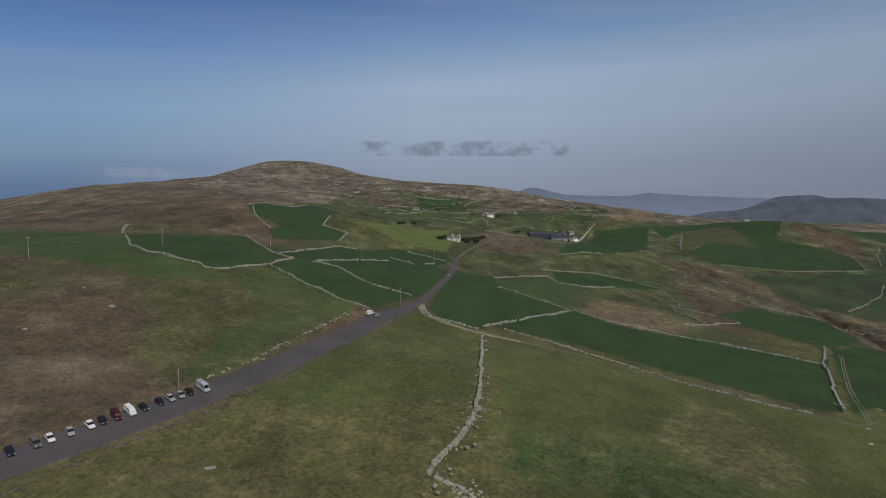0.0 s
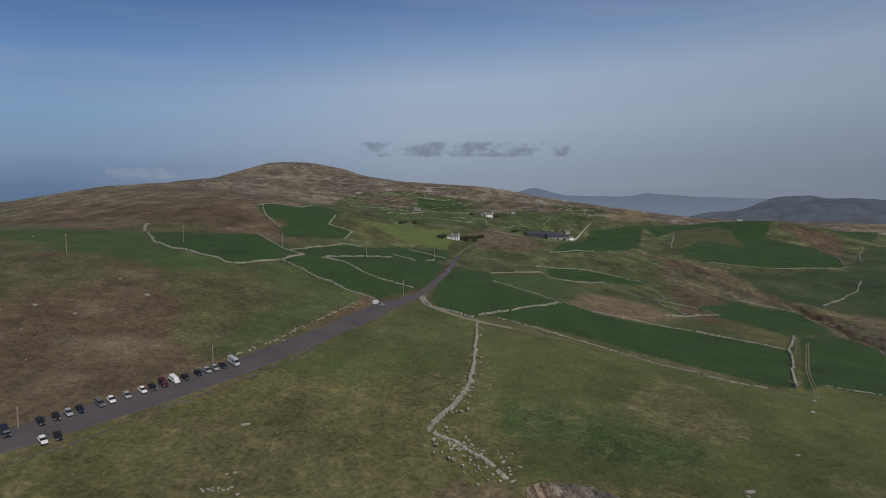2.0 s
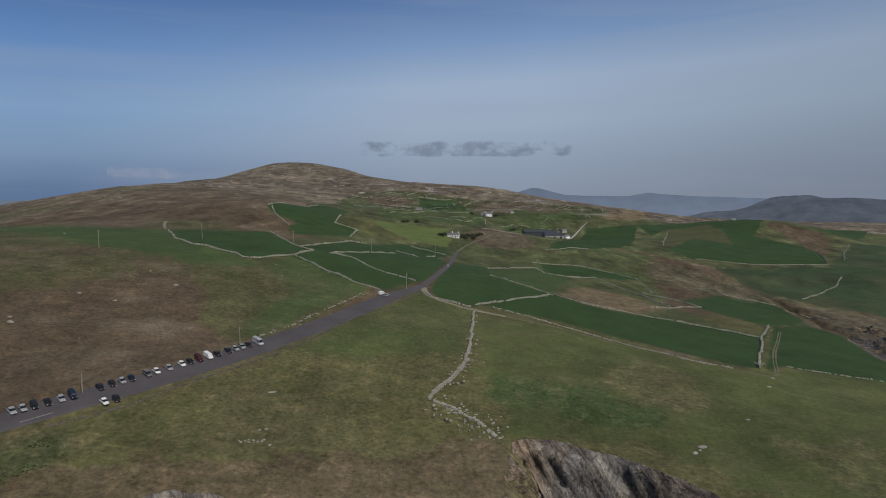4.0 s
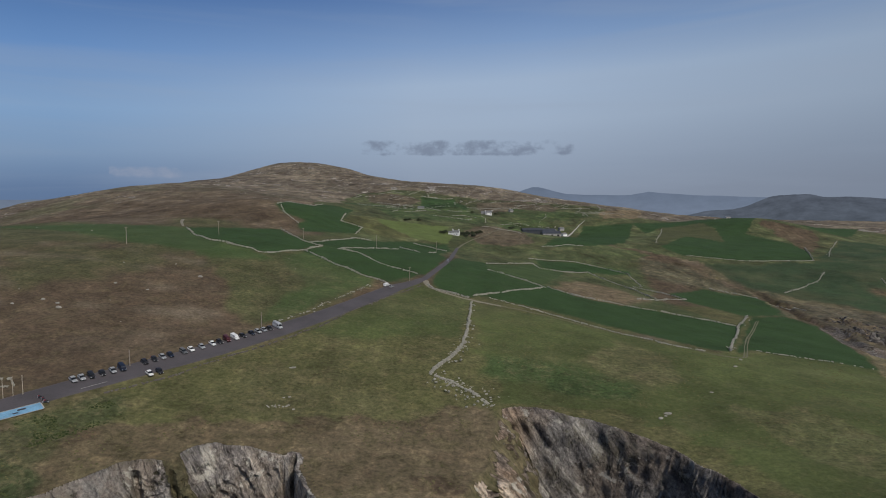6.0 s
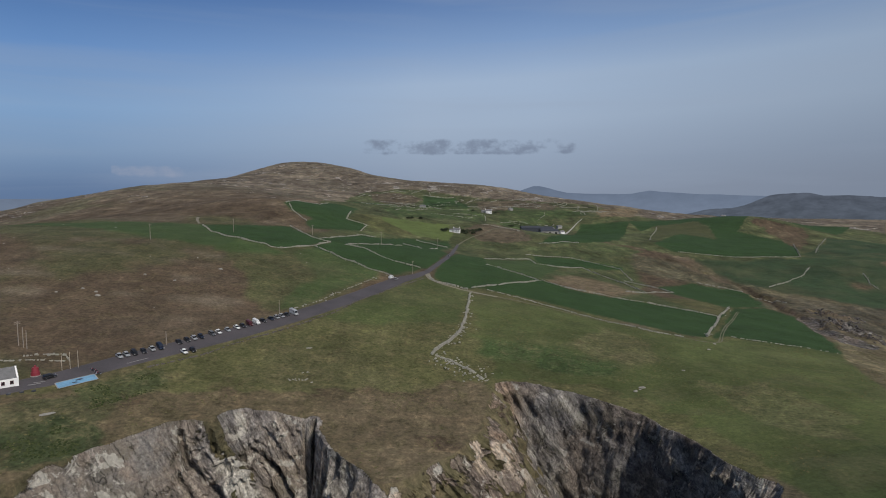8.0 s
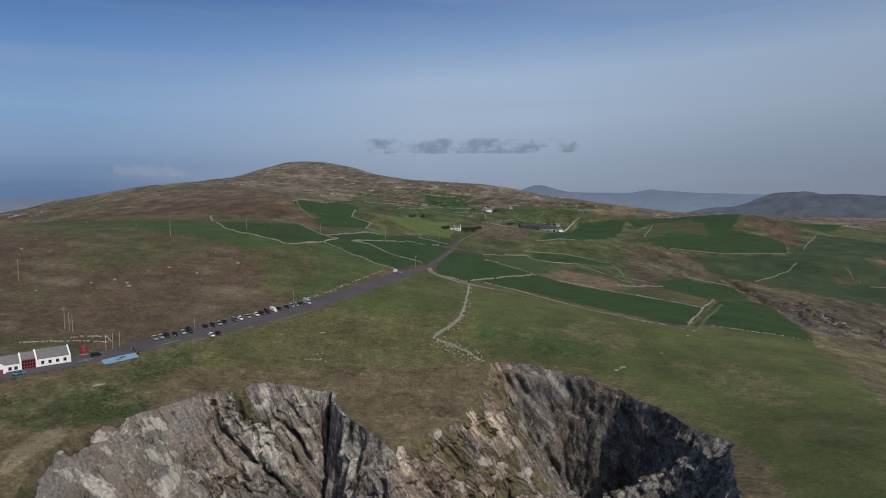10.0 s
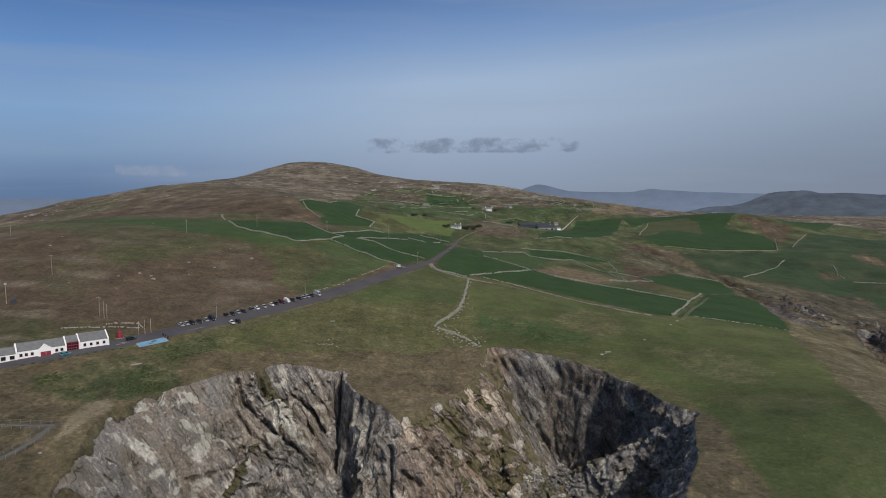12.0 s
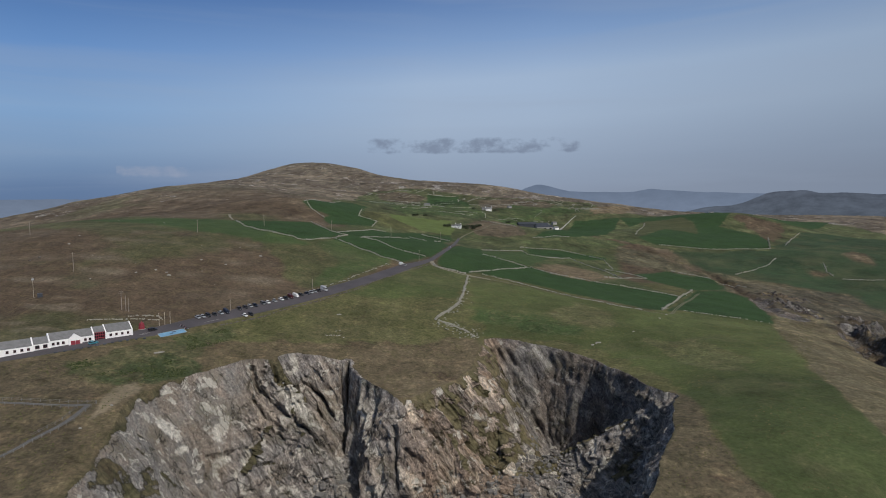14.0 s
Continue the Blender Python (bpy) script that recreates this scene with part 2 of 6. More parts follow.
    t.links.new(pos, lean.inputs[0])
    warp = noise_at(0.06, 4, 0.5)
    bed_q = math2("ADD", math2("ADD", lean.outputs["X"], math2("MULTIPLY", lean.outputs["Y"], 0.35)), math2("ADD", math2("MULTIPLY", lean.outputs["Z"], 0.52), math2("MULTIPLY", warp, 7.0)))
    bed_v = t.nodes.new("ShaderNodeCombineXYZ")
    t.links.new(bed_q, bed_v.inputs[0])
    t.links.new(math2("MULTIPLY", lean.outputs["Y"], 0.5), bed_v.inputs[1])
    t.links.new(math2("MULTIPLY", lean.outputs["Z"], 0.13), bed_v.inputs[2])
    streak = noise_at(0.42, 9, 0.68, bed_v.outputs[0])
    hair = noise_at(1.5, 8, 0.75, bed_v.outputs[0])
    blot = noise_at(0.055, 7, 0.62)
    fine = noise_at(1.1, 10, 0.72)
    stone = ramp(streak, [(0.32, (0.075, 0.070, 0.067)), (0.43, (0.175, 0.162, 0.150)), (0.54, (0.285, 0.264, 0.240)), (0.63, (0.40, 0.375, 0.335)), (0.72, (0.60, 0.57, 0.51))])
    slab = ramp(noise_at(0.14, 11, 0.68, dist=0.8), [(0.34, (0.145, 0.137, 0.13)), (0.45, (0.215, 0.202, 0.182)), (0.53, (0.25, 0.232, 0.205)), (0.60, (0.235, 0.205, 0.18)), (0.67, (0.36, 0.335, 0.295)), (0.74, (0.46, 0.43, 0.375))])
    stone = mix(math2("MULTIPLY", calm, 0.85), stone, slab)
    stone = mix(ramp(blot, [(0.44, grey(0.0)), (0.6, grey(0.7))]), stone, mix(1.0, stone, (1.0, 0.87, 0.74), "MULTIPLY"))
    stone = mix(ramp(noise_at(0.08, 7, 0.65), [(0.57, grey(0.0)), (0.66, grey(0.65))]), stone, mix(1.0, stone, (0.74, 0.76, 0.80), "MULTIPLY"))
    stone = mix(pale, stone, mix(ramp(streak, [(0.42, grey(0.0)), (0.6, grey(1.0))]), (0.36, 0.33, 0.275), (0.62, 0.585, 0.51)))
    stone = mix(1.0, stone, ramp(fine, [(0.34, grey(0.5)), (0.66, grey(1.45))]), "MULTIPLY")
    veins = ramp(hair, [(0.34, grey(0.35)), (0.46, grey(0.95)), (0.58, grey(1.12)), (0.70, grey(1.75))])
    stone = mix(math2("SUBTRACT", 0.85, math2("MULTIPLY", calm, 0.72)), stone, veins, "MULTIPLY")
    stone = mix(math2("MULTIPLY", wear.outputs[2], 0.75), stone, mix(1.0, stone, (1.04, 0.88, 0.75), "MULTIPLY"))
    spots = ramp(noise_at(0.19, 9, 0.68, dist=0.5), [(0.565, grey(0.0)), (0.60, grey(0.85))])
    stone = mix(spots, stone, mix(1.0, (0.52, 0.49, 0.42), ramp(fine, [(0.34, grey(0.65)), (0.66, grey(1.25))]), "MULTIPLY"))
    stone = mix(1.0, stone, (1.2, 1.2, 1.2), "MULTIPLY")
    # dark rock, with the chasm's shade put into the same tone
    stone = mix(dark_rock_shade, stone, mix(1.0, stone, (0.46, 0.46, 0.48), "MULTIPLY"))
    # lichen and thin turf in the hollows of the beds
    moss = math2("MULTIPLY", ramp(noise_at(0.10, 8, 0.7), [(0.50, grey(0.0)), (0.60, grey(0.7))]), ramp(fine, [(0.42, grey(0.0)), (0.6, grey(1.0))]))
    stone = mix(moss, stone, (0.115, 0.108, 0.062))
    bent = t.nodes.new("ShaderNodeVectorMath")
    bent.operation = "MULTIPLY_ADD"
    bent.inputs[1].default_value = (2.2, 2.2, 2.2)
    wob = t.nodes.new("ShaderNodeTexNoise")
    wob.inputs["Scale"].default_value, wob.inputs["Detail"].default_value = 0.5, 6.0
    t.links.new(pos, wob.inputs["Vector"])
    t.links.new(wob.outputs["Color"], bent.inputs[0])
    t.links.new(bed_v.outputs[0], bent.inputs[2])
    gap = t.nodes.new("ShaderNodeTexVoronoi")
    gap.feature = "DISTANCE_TO_EDGE"
    gap.inputs["Scale"].default_value = 0.26
    t.links.new(bent.outputs[0], gap.inputs["Vector"])
    joints = ramp(gap.outputs["Distance"], [(0.0, grey(0.3)), (0.035, grey(1.0))])
    stone = mix(ramp(noise_at(0.1, 5, 0.6), [(0.46, grey(0.0)), (0.58, grey(1.0))]), stone, mix(1.0, stone, joints, "MULTIPLY"))
    # turf and bare rock meet along a ragged line
    edge_n = t.nodes.new("ShaderNodeMath")
    edge_n.operation = "ADD"
    rag = t.nodes.new("ShaderNodeMath")
    rag.operation = "MULTIPLY_ADD"
    t.links.new(noise_at(0.35, 8, 0.7), rag.inputs[0])
    rag.inputs[1].default_value, rag.inputs[2].default_value = 1.3, -0.65
    t.links.new(rock, edge_n.inputs[0])
    t.links.new(rag.outputs[0], edge_n.inputs[1])
    mask = ramp(edge_n.outputs[0], [(0.42, grey(0.0)), (0.55, grey(1.0))])
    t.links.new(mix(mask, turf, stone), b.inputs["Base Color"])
    bp = t.nodes.new("ShaderNodeBump")
    bp.inputs["Strength"].default_value, bp.inputs["Distance"].default_value = 1.0, 1.5
    relief = mix(mask, math2("MULTIPLY", noise_at(0.9, 6, 0.7), 0.22), math2("ADD", math2("MULTIPLY", hair, 0.9), math2("ADD", math2("MULTIPLY", fine, 0.4), math2("MULTIPLY", joints, 0.35))))
    t.links.new(relief, bp.inputs["Height"])
    t.links.new(bp.outputs[0], b.inputs["Normal"])
    return m


GROUND = ground_material()


def sea_material():
    m = bpy.data.materials.new("sea_water")
    m.use_nodes = True
    t = m.node_tree
    b = t.nodes["Principled BSDF"]
    b.inputs["Base Color"].default_value = (0.03, 0.07, 0.115, 1)
    b.inputs["Roughness"].default_value = 0.22
    n = t.nodes.new("ShaderNodeTexNoise")
    n.inputs["Scale"].default_value, n.inputs["Detail"].default_value = 0.25, 8.0
    t.links.new(t.nodes.new("ShaderNodeNewGeometry").outputs["Position"], n.inputs["Vector"])
    bp = t.nodes.new("ShaderNodeBump")
    bp.inputs["Distance"].default_value = 0.6
    t.links.new(n.outputs["Fac"], bp.inputs["Height"])
    t.links.new(bp.outputs[0], b.inputs["Normal"])
    return m


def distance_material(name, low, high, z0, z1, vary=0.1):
    """Far land, a plain glowing backdrop with kilometres of sea haze in its colours."""
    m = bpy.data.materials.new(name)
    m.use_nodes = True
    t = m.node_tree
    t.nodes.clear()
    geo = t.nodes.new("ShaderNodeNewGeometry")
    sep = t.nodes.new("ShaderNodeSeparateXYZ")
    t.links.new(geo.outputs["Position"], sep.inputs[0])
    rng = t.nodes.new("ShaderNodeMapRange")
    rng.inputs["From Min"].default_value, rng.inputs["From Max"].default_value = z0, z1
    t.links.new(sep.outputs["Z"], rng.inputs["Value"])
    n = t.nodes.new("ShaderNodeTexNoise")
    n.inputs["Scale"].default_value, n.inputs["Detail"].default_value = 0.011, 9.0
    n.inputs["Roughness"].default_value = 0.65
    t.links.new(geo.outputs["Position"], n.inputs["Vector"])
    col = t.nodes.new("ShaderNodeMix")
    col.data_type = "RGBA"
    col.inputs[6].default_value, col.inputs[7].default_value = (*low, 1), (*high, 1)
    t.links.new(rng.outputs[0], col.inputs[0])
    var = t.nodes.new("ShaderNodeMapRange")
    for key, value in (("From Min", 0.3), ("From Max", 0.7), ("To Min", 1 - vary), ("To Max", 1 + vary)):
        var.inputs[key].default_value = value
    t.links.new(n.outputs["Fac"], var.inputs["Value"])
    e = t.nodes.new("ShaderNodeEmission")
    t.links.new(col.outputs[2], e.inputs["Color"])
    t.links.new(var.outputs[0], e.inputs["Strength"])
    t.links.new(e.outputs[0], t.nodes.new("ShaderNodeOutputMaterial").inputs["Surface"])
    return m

# ---------------------------------------------------------------- lie of the land
SEA = -62.0
BROAD = [-12.9, -1.3, -38.5, -49.8, -42.0, -7.9, -55.9, 7.6, 20.0, 64.5, -19.4, -4.7, -53.0, 16.7, 25.3, 15.3, -26.2, 17.3, -53.0, -6.1, 4.4, -0.0, -9.0, 13.7, -6.2, -12.1, -27.6, -0.8, -6.4, -4.4]
MIDDLE = [15.0, 6.2, -1.0, -25.8, -5.2, 10.8, 8.4, 3.5, 24.5, 80.8, 71.0, 29.6, 7.3, 4.7, -27.1, -95.0, 59.3, -41.9, -38.9, 17.5, 26.0, -22.7, 41.3, 28.2, -15.9]
KNOLLS = [(-150, 50, -5.4), (-150, 200, -6.7), (-150, 350, -4.3), (-10, 50, -3.6), (-10, 200, 22.9), (-10, 350, -6.2), (130, 50, 40.9), (130, 200, -24.2), (130, 350, -22.6), (270, 200, 11.4), (270, 350, -19.7), (270, 500, -7.9), (-10, 500, -18.8), (130, 500, -3.3), (-250, 600, 6.8), (-10, 700, 3.5), (200, 800, 11.3), (-300, 250, 18.7)]
SMALL = [(-105, 15, 2.3), (-115, 75, 0.9), (-40, 60, -13.2), (20, 60, -10.5), (85, 55, -22.5), (20, 220, -15.4), (-60, 225, -9.9), (-85, 430, -4.6), (-150, 470, 19.1), (335, 625, -2.6), (444, 750, 23.3), (160, 700, -15.8), (180, 330, 6.6), (110, 5, 15.3), (-70, 140, -10.4), (90, 130, -8.1), (250, 270, 4.7), (60, 300, 3.5), (122, 668, -5.0)]
RIDGE = [(-391, 1500, 31.7), (-150, 1350, 13.3), (90, 1200, 53.2), (300, 1020, 43.3), (500, 1000, 21.9), (-465, 1050, 31.4), (-440, 720, 37.1), (-250, 1000, 0.9)]
HILLS = [(x, y, 600.0) for x in range(-1600, 1601, 800) for y in range(-400, 3601, 800)]
HILLS += [(x, y, 300.0) for x in range(-800, 801, 400) for y in range(0, 1601, 400)]
HILLS = [(x * 1.0, y * 1.0, r * 0.95, h) for (x, y, r), h in zip(HILLS, BROAD + MIDDLE)]
HILLS += [(x, y, 112.5, h) for x, y, h in KNOLLS] + [(x, y, 67.5, h) for x, y, h in SMALL] + [(x, y, 165.0, h) for x, y, h in RIDGE]


def mixbits(i, j, k, seed):
    h = (i.astype(np.int64) * 374761393 + j.astype(np.int64) * 668265263 + k.astype(np.int64) * 2147483647 + seed * 974634777) & 0xFFFFFFFF
    h = ((h ^ (h >> 13)) * 1274126177) & 0xFFFFFFFF
    return ((h ^ (h >> 16)) & 0xFFFF) / 65535.0


def vnoise(x, y, z, seed=0):
    """Smooth lattice noise, -1 to 1."""
    i, j, k = np.floor(x), np.floor(y), np.floor(z)
    u, v, w = x - i, y - j, z - k
    u, v, w = (s * s * (3 - 2 * s) for s in (u, v, w))
    out = 0
    for a in (0, 1):
        for b in (0, 1):
            for c in (0, 1):
                out = out + mixbits(i + a, j + b, k + c, seed) * (u if a else 1 - u) * (v if b else 1 - v) * (w if c else 1 - w)
    return out * 2 - 1


def fbm(x, y, z=0.0, octaves=4, seed=0, gain=0.5):
    z = np.zeros_like(x) + z
    out, amp = 0, 1.0
    for o in range(octaves):
        out = out + amp * vnoise(x * 2**o + 17.3 * o, y * 2**o - 9.1 * o, z * 2**o, seed + o)
        amp *= gain
    return out


def smooth(lo, hi, v):
    s = np.clip((v - lo) / (hi - lo), 0, 1)
    return s * s * (3 - 2 * s)


def inside(x, y, poly):
    out = np.zeros(x.shape, bool)
    for (x0, y0), (x1, y1) in zip(poly, poly[1:] + poly[:1]):
        if y0 != y1:
            out ^= ((y0 > y) != (y1 > y)) & (x < (x1 - x0) * (y - y0) / (y1 - y0) + x0)
    return out


def to_line(x, y, a, b):
    """Distance to the stretch from a to b, and how far along it (0 to 1)."""
    dx, dy = b[0] - a[0], b[1] - a[1]
    f = np.clip(((x - a[0]) * dx + (y - a[1]) * dy) / (dx * dx + dy * dy), 0, 1)
    return np.hypot(x - a[0] - f * dx, y - a[1] - f * dy), f


def to_path(x, y, pts):
    return np.min([to_line(x, y, a, b)[0] for a, b in zip(pts, pts[1:])], axis=0)


ROAD = [(-164, 34), (-150, 43), (-138, 53), (-127, 66), (-117, 77), (-109, 90), (-99, 105), (-88, 120), (-77, 135), (-65, 153), (-53, 174), (-42, 197), (-33, 219), (-25, 238), (-16, 253), (-10, 266), (-4, 290), (2, 319), (6, 362), (8, 410), (12, 460)]
ROAD_W = [9, 9, 9, 9.5, 11, 11.5, 12, 12.5, 12.5, 12.5, 12.5, 12.5, 12.5, 11, 7.5, 4.8, 4.4, 4.2, 4.0, 3.8, 3.4]


def land(x, y):
    """The height of the open ground, cliffs aside."""
    x, y = np.asarray(x, float), np.asarray(y, float)
    z = np.full(x.shape, -20.0)
    for hx, hy, r, h in HILLS:
        z += h * np.exp(-((x - hx) ** 2 + (y - hy) ** 2) / (2 * r * r))
    away = np.hypot(x, y - 200)
    z += (-66 - z) * smooth(2000, 3000, away)
    z = z - gully(x, y)[0]
    lumps = 0.35 * fbm(x / 14, y / 14, 0, 3, 3) + 0.0022 * np.minimum(away, 1500) * fbm(x / 70, y / 70, 0, 4, 8)
    return z + lumps * smooth(5, 25, to_path(x, y, ROAD))


GULLY = [(215, 470, 1, 4), (232, 430, 1.5, 4), (243, 391, 2, 4), (243, 359, 3, 4), (241, 328, 3.5, 5), (235, 300, 3.5, 5), (231, 259, 3, 6), (226, 215, 2, 6)]
CLEFT = [(262, 215, 4, 5), (250, 190, 9, 7), (237, 160, 16, 10), (228, 130, 26, 13), (226, 100, 38, 17), (235, 50, 55, 28)]
# crags that stand out of the turf beside the gully: place, half width, height
CRAGS = [(257, 298, 9, 3), (247, 268, 9, 3.5), (250, 250, 9, 3), (246, 232, 7, 2.5), (268, 290, 9, 2), (276, 232, 11, 3), (270, 205, 9, 4), (262, 182, 9, 4.5), (256, 155, 10, 5), (252, 128, 10, 5)]


def gully(x, y):
    """How far the stream's gully cuts down, and how near its bed is (1: in it)."""
    cut, close = np.zeros(x.shape), np.zeros(x.shape)
    near = (x > 120) & (x < 520) & (y > 0) & (y < 560)
    wx, wy = x[near] + 5 * fbm(x[near] / 20, y[near] / 20, 2, 3, 14), y[near] + 5 * fbm(x[near] / 20, y[near] / 20, 6, 3, 15)
    best, c = np.zeros(wx.shape), np.zeros(wx.shape)
    for line in (GULLY, CLEFT):
        for (xa, ya, da, wa), (xb, yb, db, wb) in zip(line, line[1:]):
            d, f = to_line(wx, wy, (xa, ya), (xb, yb))
            q = d / (wa + f * (wb - wa))
            best = np.maximum(best, (da + f * (db - da)) * np.exp(-(q**4)))
            c = np.maximum(c, smooth(2.0, 0.8, q))
    for cx, cy, r, h in CRAGS:
        q = np.hypot(wx - cx, wy - cy) / r
        bump = smooth(1.2, 0.5, q)
        best = best - bump * h * (0.35 + 0.75 * fbm(wx / 3, wy / 3, 1, 4, 16, 0.65))
        c = np.maximum(c, bump)
    cut[near], close[near] = best, c
    return cut, close


def gz(x, y):
    return float(land(np.array([x]), np.array([y]))[0])


def to_edge(p, a, b):
    """Distance in space to the stretch from a to b."""
    a, w = np.array(a), np.array(b) - a
    f = np.clip((p - a) @ w / (w @ w), 0, 1)
    return np.linalg.norm(p - a - f[:, None] * w, axis=1)


# deep joints in the faces: the line they follow, width and depth
CREVICES = [([(-74, 62.7, -13.3), (-71.2, 60.2, -21.2), (-67.3, 58.2, -23.9), (-62.7, 57, -28), (-57, 56, -30.5), (-49.7, 52.5, -34), (-43.9, 51.9, -40.9)], 1.3, 3.2), ([(-65.7, 64.9, -13.5), (-64.1, 62.7, -18.6)], 0.9, 2.2), ([(-68.8, 53.5, -33.8), (-70.1, 45.6, -38.2), (-75.3, 37.6, -36.7), (-79.2, 30.2, -35.5), (-78.3, 26.2, -40.2)], 0.9, 2.2)]
CREVICES += [([(-55.6, 72.9, -21.8), (-50.8, 72.2, -26.4), (-45.5, 70.9, -30)], 0.9, 2.4), ([(-63.7, 52.5, -33.6), (-59.3, 51.8, -37.1), (-52.3, 50, -37.8)], 0.9, 2.4), ([(-72.9, 58.4, -22.9), (-66.6, 55.1, -30.6), (-59.6, 53.4, -34.4)], 1.1, 2.6), ([(-49.6, 72, -27.5), (-43.3, 68.8, -34.7)], 0.9, 2.4)]
CREVICES += [([(-10.8, 36.4, -33.7), (-5.8, 34.7, -38)], 1.1, 2.5), ([(-3.1, 42.3, -29.9), (1, 41.3, -35.8)], 1.1, 2.5), ([(15.7, 52.6, -42.9), (19.5, 52.4, -48.3)], 1.2, 3), ([(28.1, 59.2, -45.8), (31.8, 53.3, -51)], 1.3, 3), ([(31.7, 109.5, -19.8), (39.1, 104.2, -27.8)], 0.7, 1.1), ([(9.4, 58.7, -26.4), (12.7, 59.8, -31.3)], 0.9, 2), ([(-15, 39.7, -26.8), (-13.5, 30.9, -45.3)], 1.2, 3)]
# slabs of near-white rock: where they run, and half their width
SLABS = [((-90.7, 21.5, -18.8), (-86.4, 24.4, -25.1), 1.5), ((-78.3, 38, -30.3), (-77.2, 43.5, -27.3), 1.7), ((-70.4, 41.4, -41.2), (-65.6, 53.1, -34.7), 1.1), ((-60.3, 60.8, -21.4), (-49.5, 55, -31), 1.9), ((-83.3, 38.8, -20.7), (-79, 45.8, -22.4), 0.9), ((-11.6, 33, -40.3), (-7.6, 31.2, -43.5), 1.2), ((11.5, 71.7, -19.9), (12.3, 66.7, -23.9), 1.5)]
SLABS += [((25, 75.2, -33), (28.5, 80, -34), 1.3), ((31.4, 59.1, -49.2), (42.5, 66.8, -49.1), 1.4), ((0.1, 33.3, -46.1), (26.2, 50.6, -48.6), 1.3), ((-32.3, 62, -21.8), (-26.8, 50.8, -30.1), 1.5), ((-76.9, 30.3, -40.1), (-75.3, 36.5, -37.5), 1.1), ((-22.8, 35.1, -47.5), (-18.5, 32.3, -48.1), 1.1), ((15.6, 74.7, -21.8), (20.1, 73.3, -28), 1.3), ((59, 55.7, -39.8), (58.5, 51.5, -42.4), 1.1), ((-84.3, 15.2, -27.3), (-83.5, 25.1, -29.9), 0.9), ((-10.2, 43.6, -20.4), (-8.1, 41.2, -25.3), 1.0), ((-24.2, 46.7, -33.9), (-20, 37.7, -36.3), 1.0), ((-61.6, 74.7, -12.1), (-59.4, 74.7, -16.4), 0.9), ((44.3, 104.8, -17.3), (50.1, 100.3, -24), 0.9)]
# the cliff's rim from west to east, each with how steeply the rock falls below the stretch that follows
RIM = [(-420, -260, 1.3), (-220, -190, 1.3), (-150, -130, 1.3), (-100, -85, 1.3), (-86, -40, 1.4), (-88, -18, 1.3), (-93, 0, 1.2), (-97, 12, 1.3), (-97.5, 22, 1.3), (-94.5, 32, 1.5), (-88, 44.5, 1.6), (-82, 55, 1.7)]
RIM += [(-77, 63, 2.3), (-71, 65.5, 2.6), (-66.6, 65.5, 1.8), (-63.5, 73, 2.6), (-60, 77, 3.0), (-54, 76.5, 3.0), (-48.5, 77, 3.0), (-43, 75, 3.2), (-39.5, 74, 4.0), (-37.6, 77.5, 5.0), (-35.6, 69.5, 4.6), (-33.6, 66, 4.4), (-30, 60.3, 4.2), (-25, 54.5, 3.6), (-20, 50, 3.2), (-15.5, 43, 2.6)]
RIM += [(-9, 44, 1.9), (-3.4, 52, 1.7), (4, 61, 1.5), (10, 69.5, 1.5), (14, 77, 1.15), (17, 92, 1.2), (19, 107, 1.7), (24, 110.5, 3.5), (31.5, 111, 4.2), (44.5, 106, 4.4), (56, 98.5, 4.4), (66.3, 87, 4.4), (73.5, 72, 4.2), (77.3, 54, 3.6), (80, 45, 3.2)]
RIM += [(83.5, 38.5, 3.0), (77.5, 24, 2.8), (72, 11, 2.6), (60, -14, 2.6), (52, -29, 2.6), (44, -55, 2.6), (52, -80, 2.6), (90, -95, 2.6), (140, -60, 2.6), (180, -60, 2.6), (230, -120, 2.6)]
COAST = [(x, y) for x, y, _ in RIM] + [(800, -120), (800, 6000), (-4000, 6000), (-4000, -260)]
# spurs that run down between the gullies: where they start and end, and how steeply their sides fall
SPURS = [((-67, 67, -11.5), (-51, 57.5, -26.5), 1.5), ((-62, 57, -30), (-70, 36, -44), 1.6), ((80, 46, -21), (50, 63, -47), 0.95), ((4, 47, -33), (12, 34, -45), 1.9), ((22, 70, -33), (27, 52, -46), 1.5)]


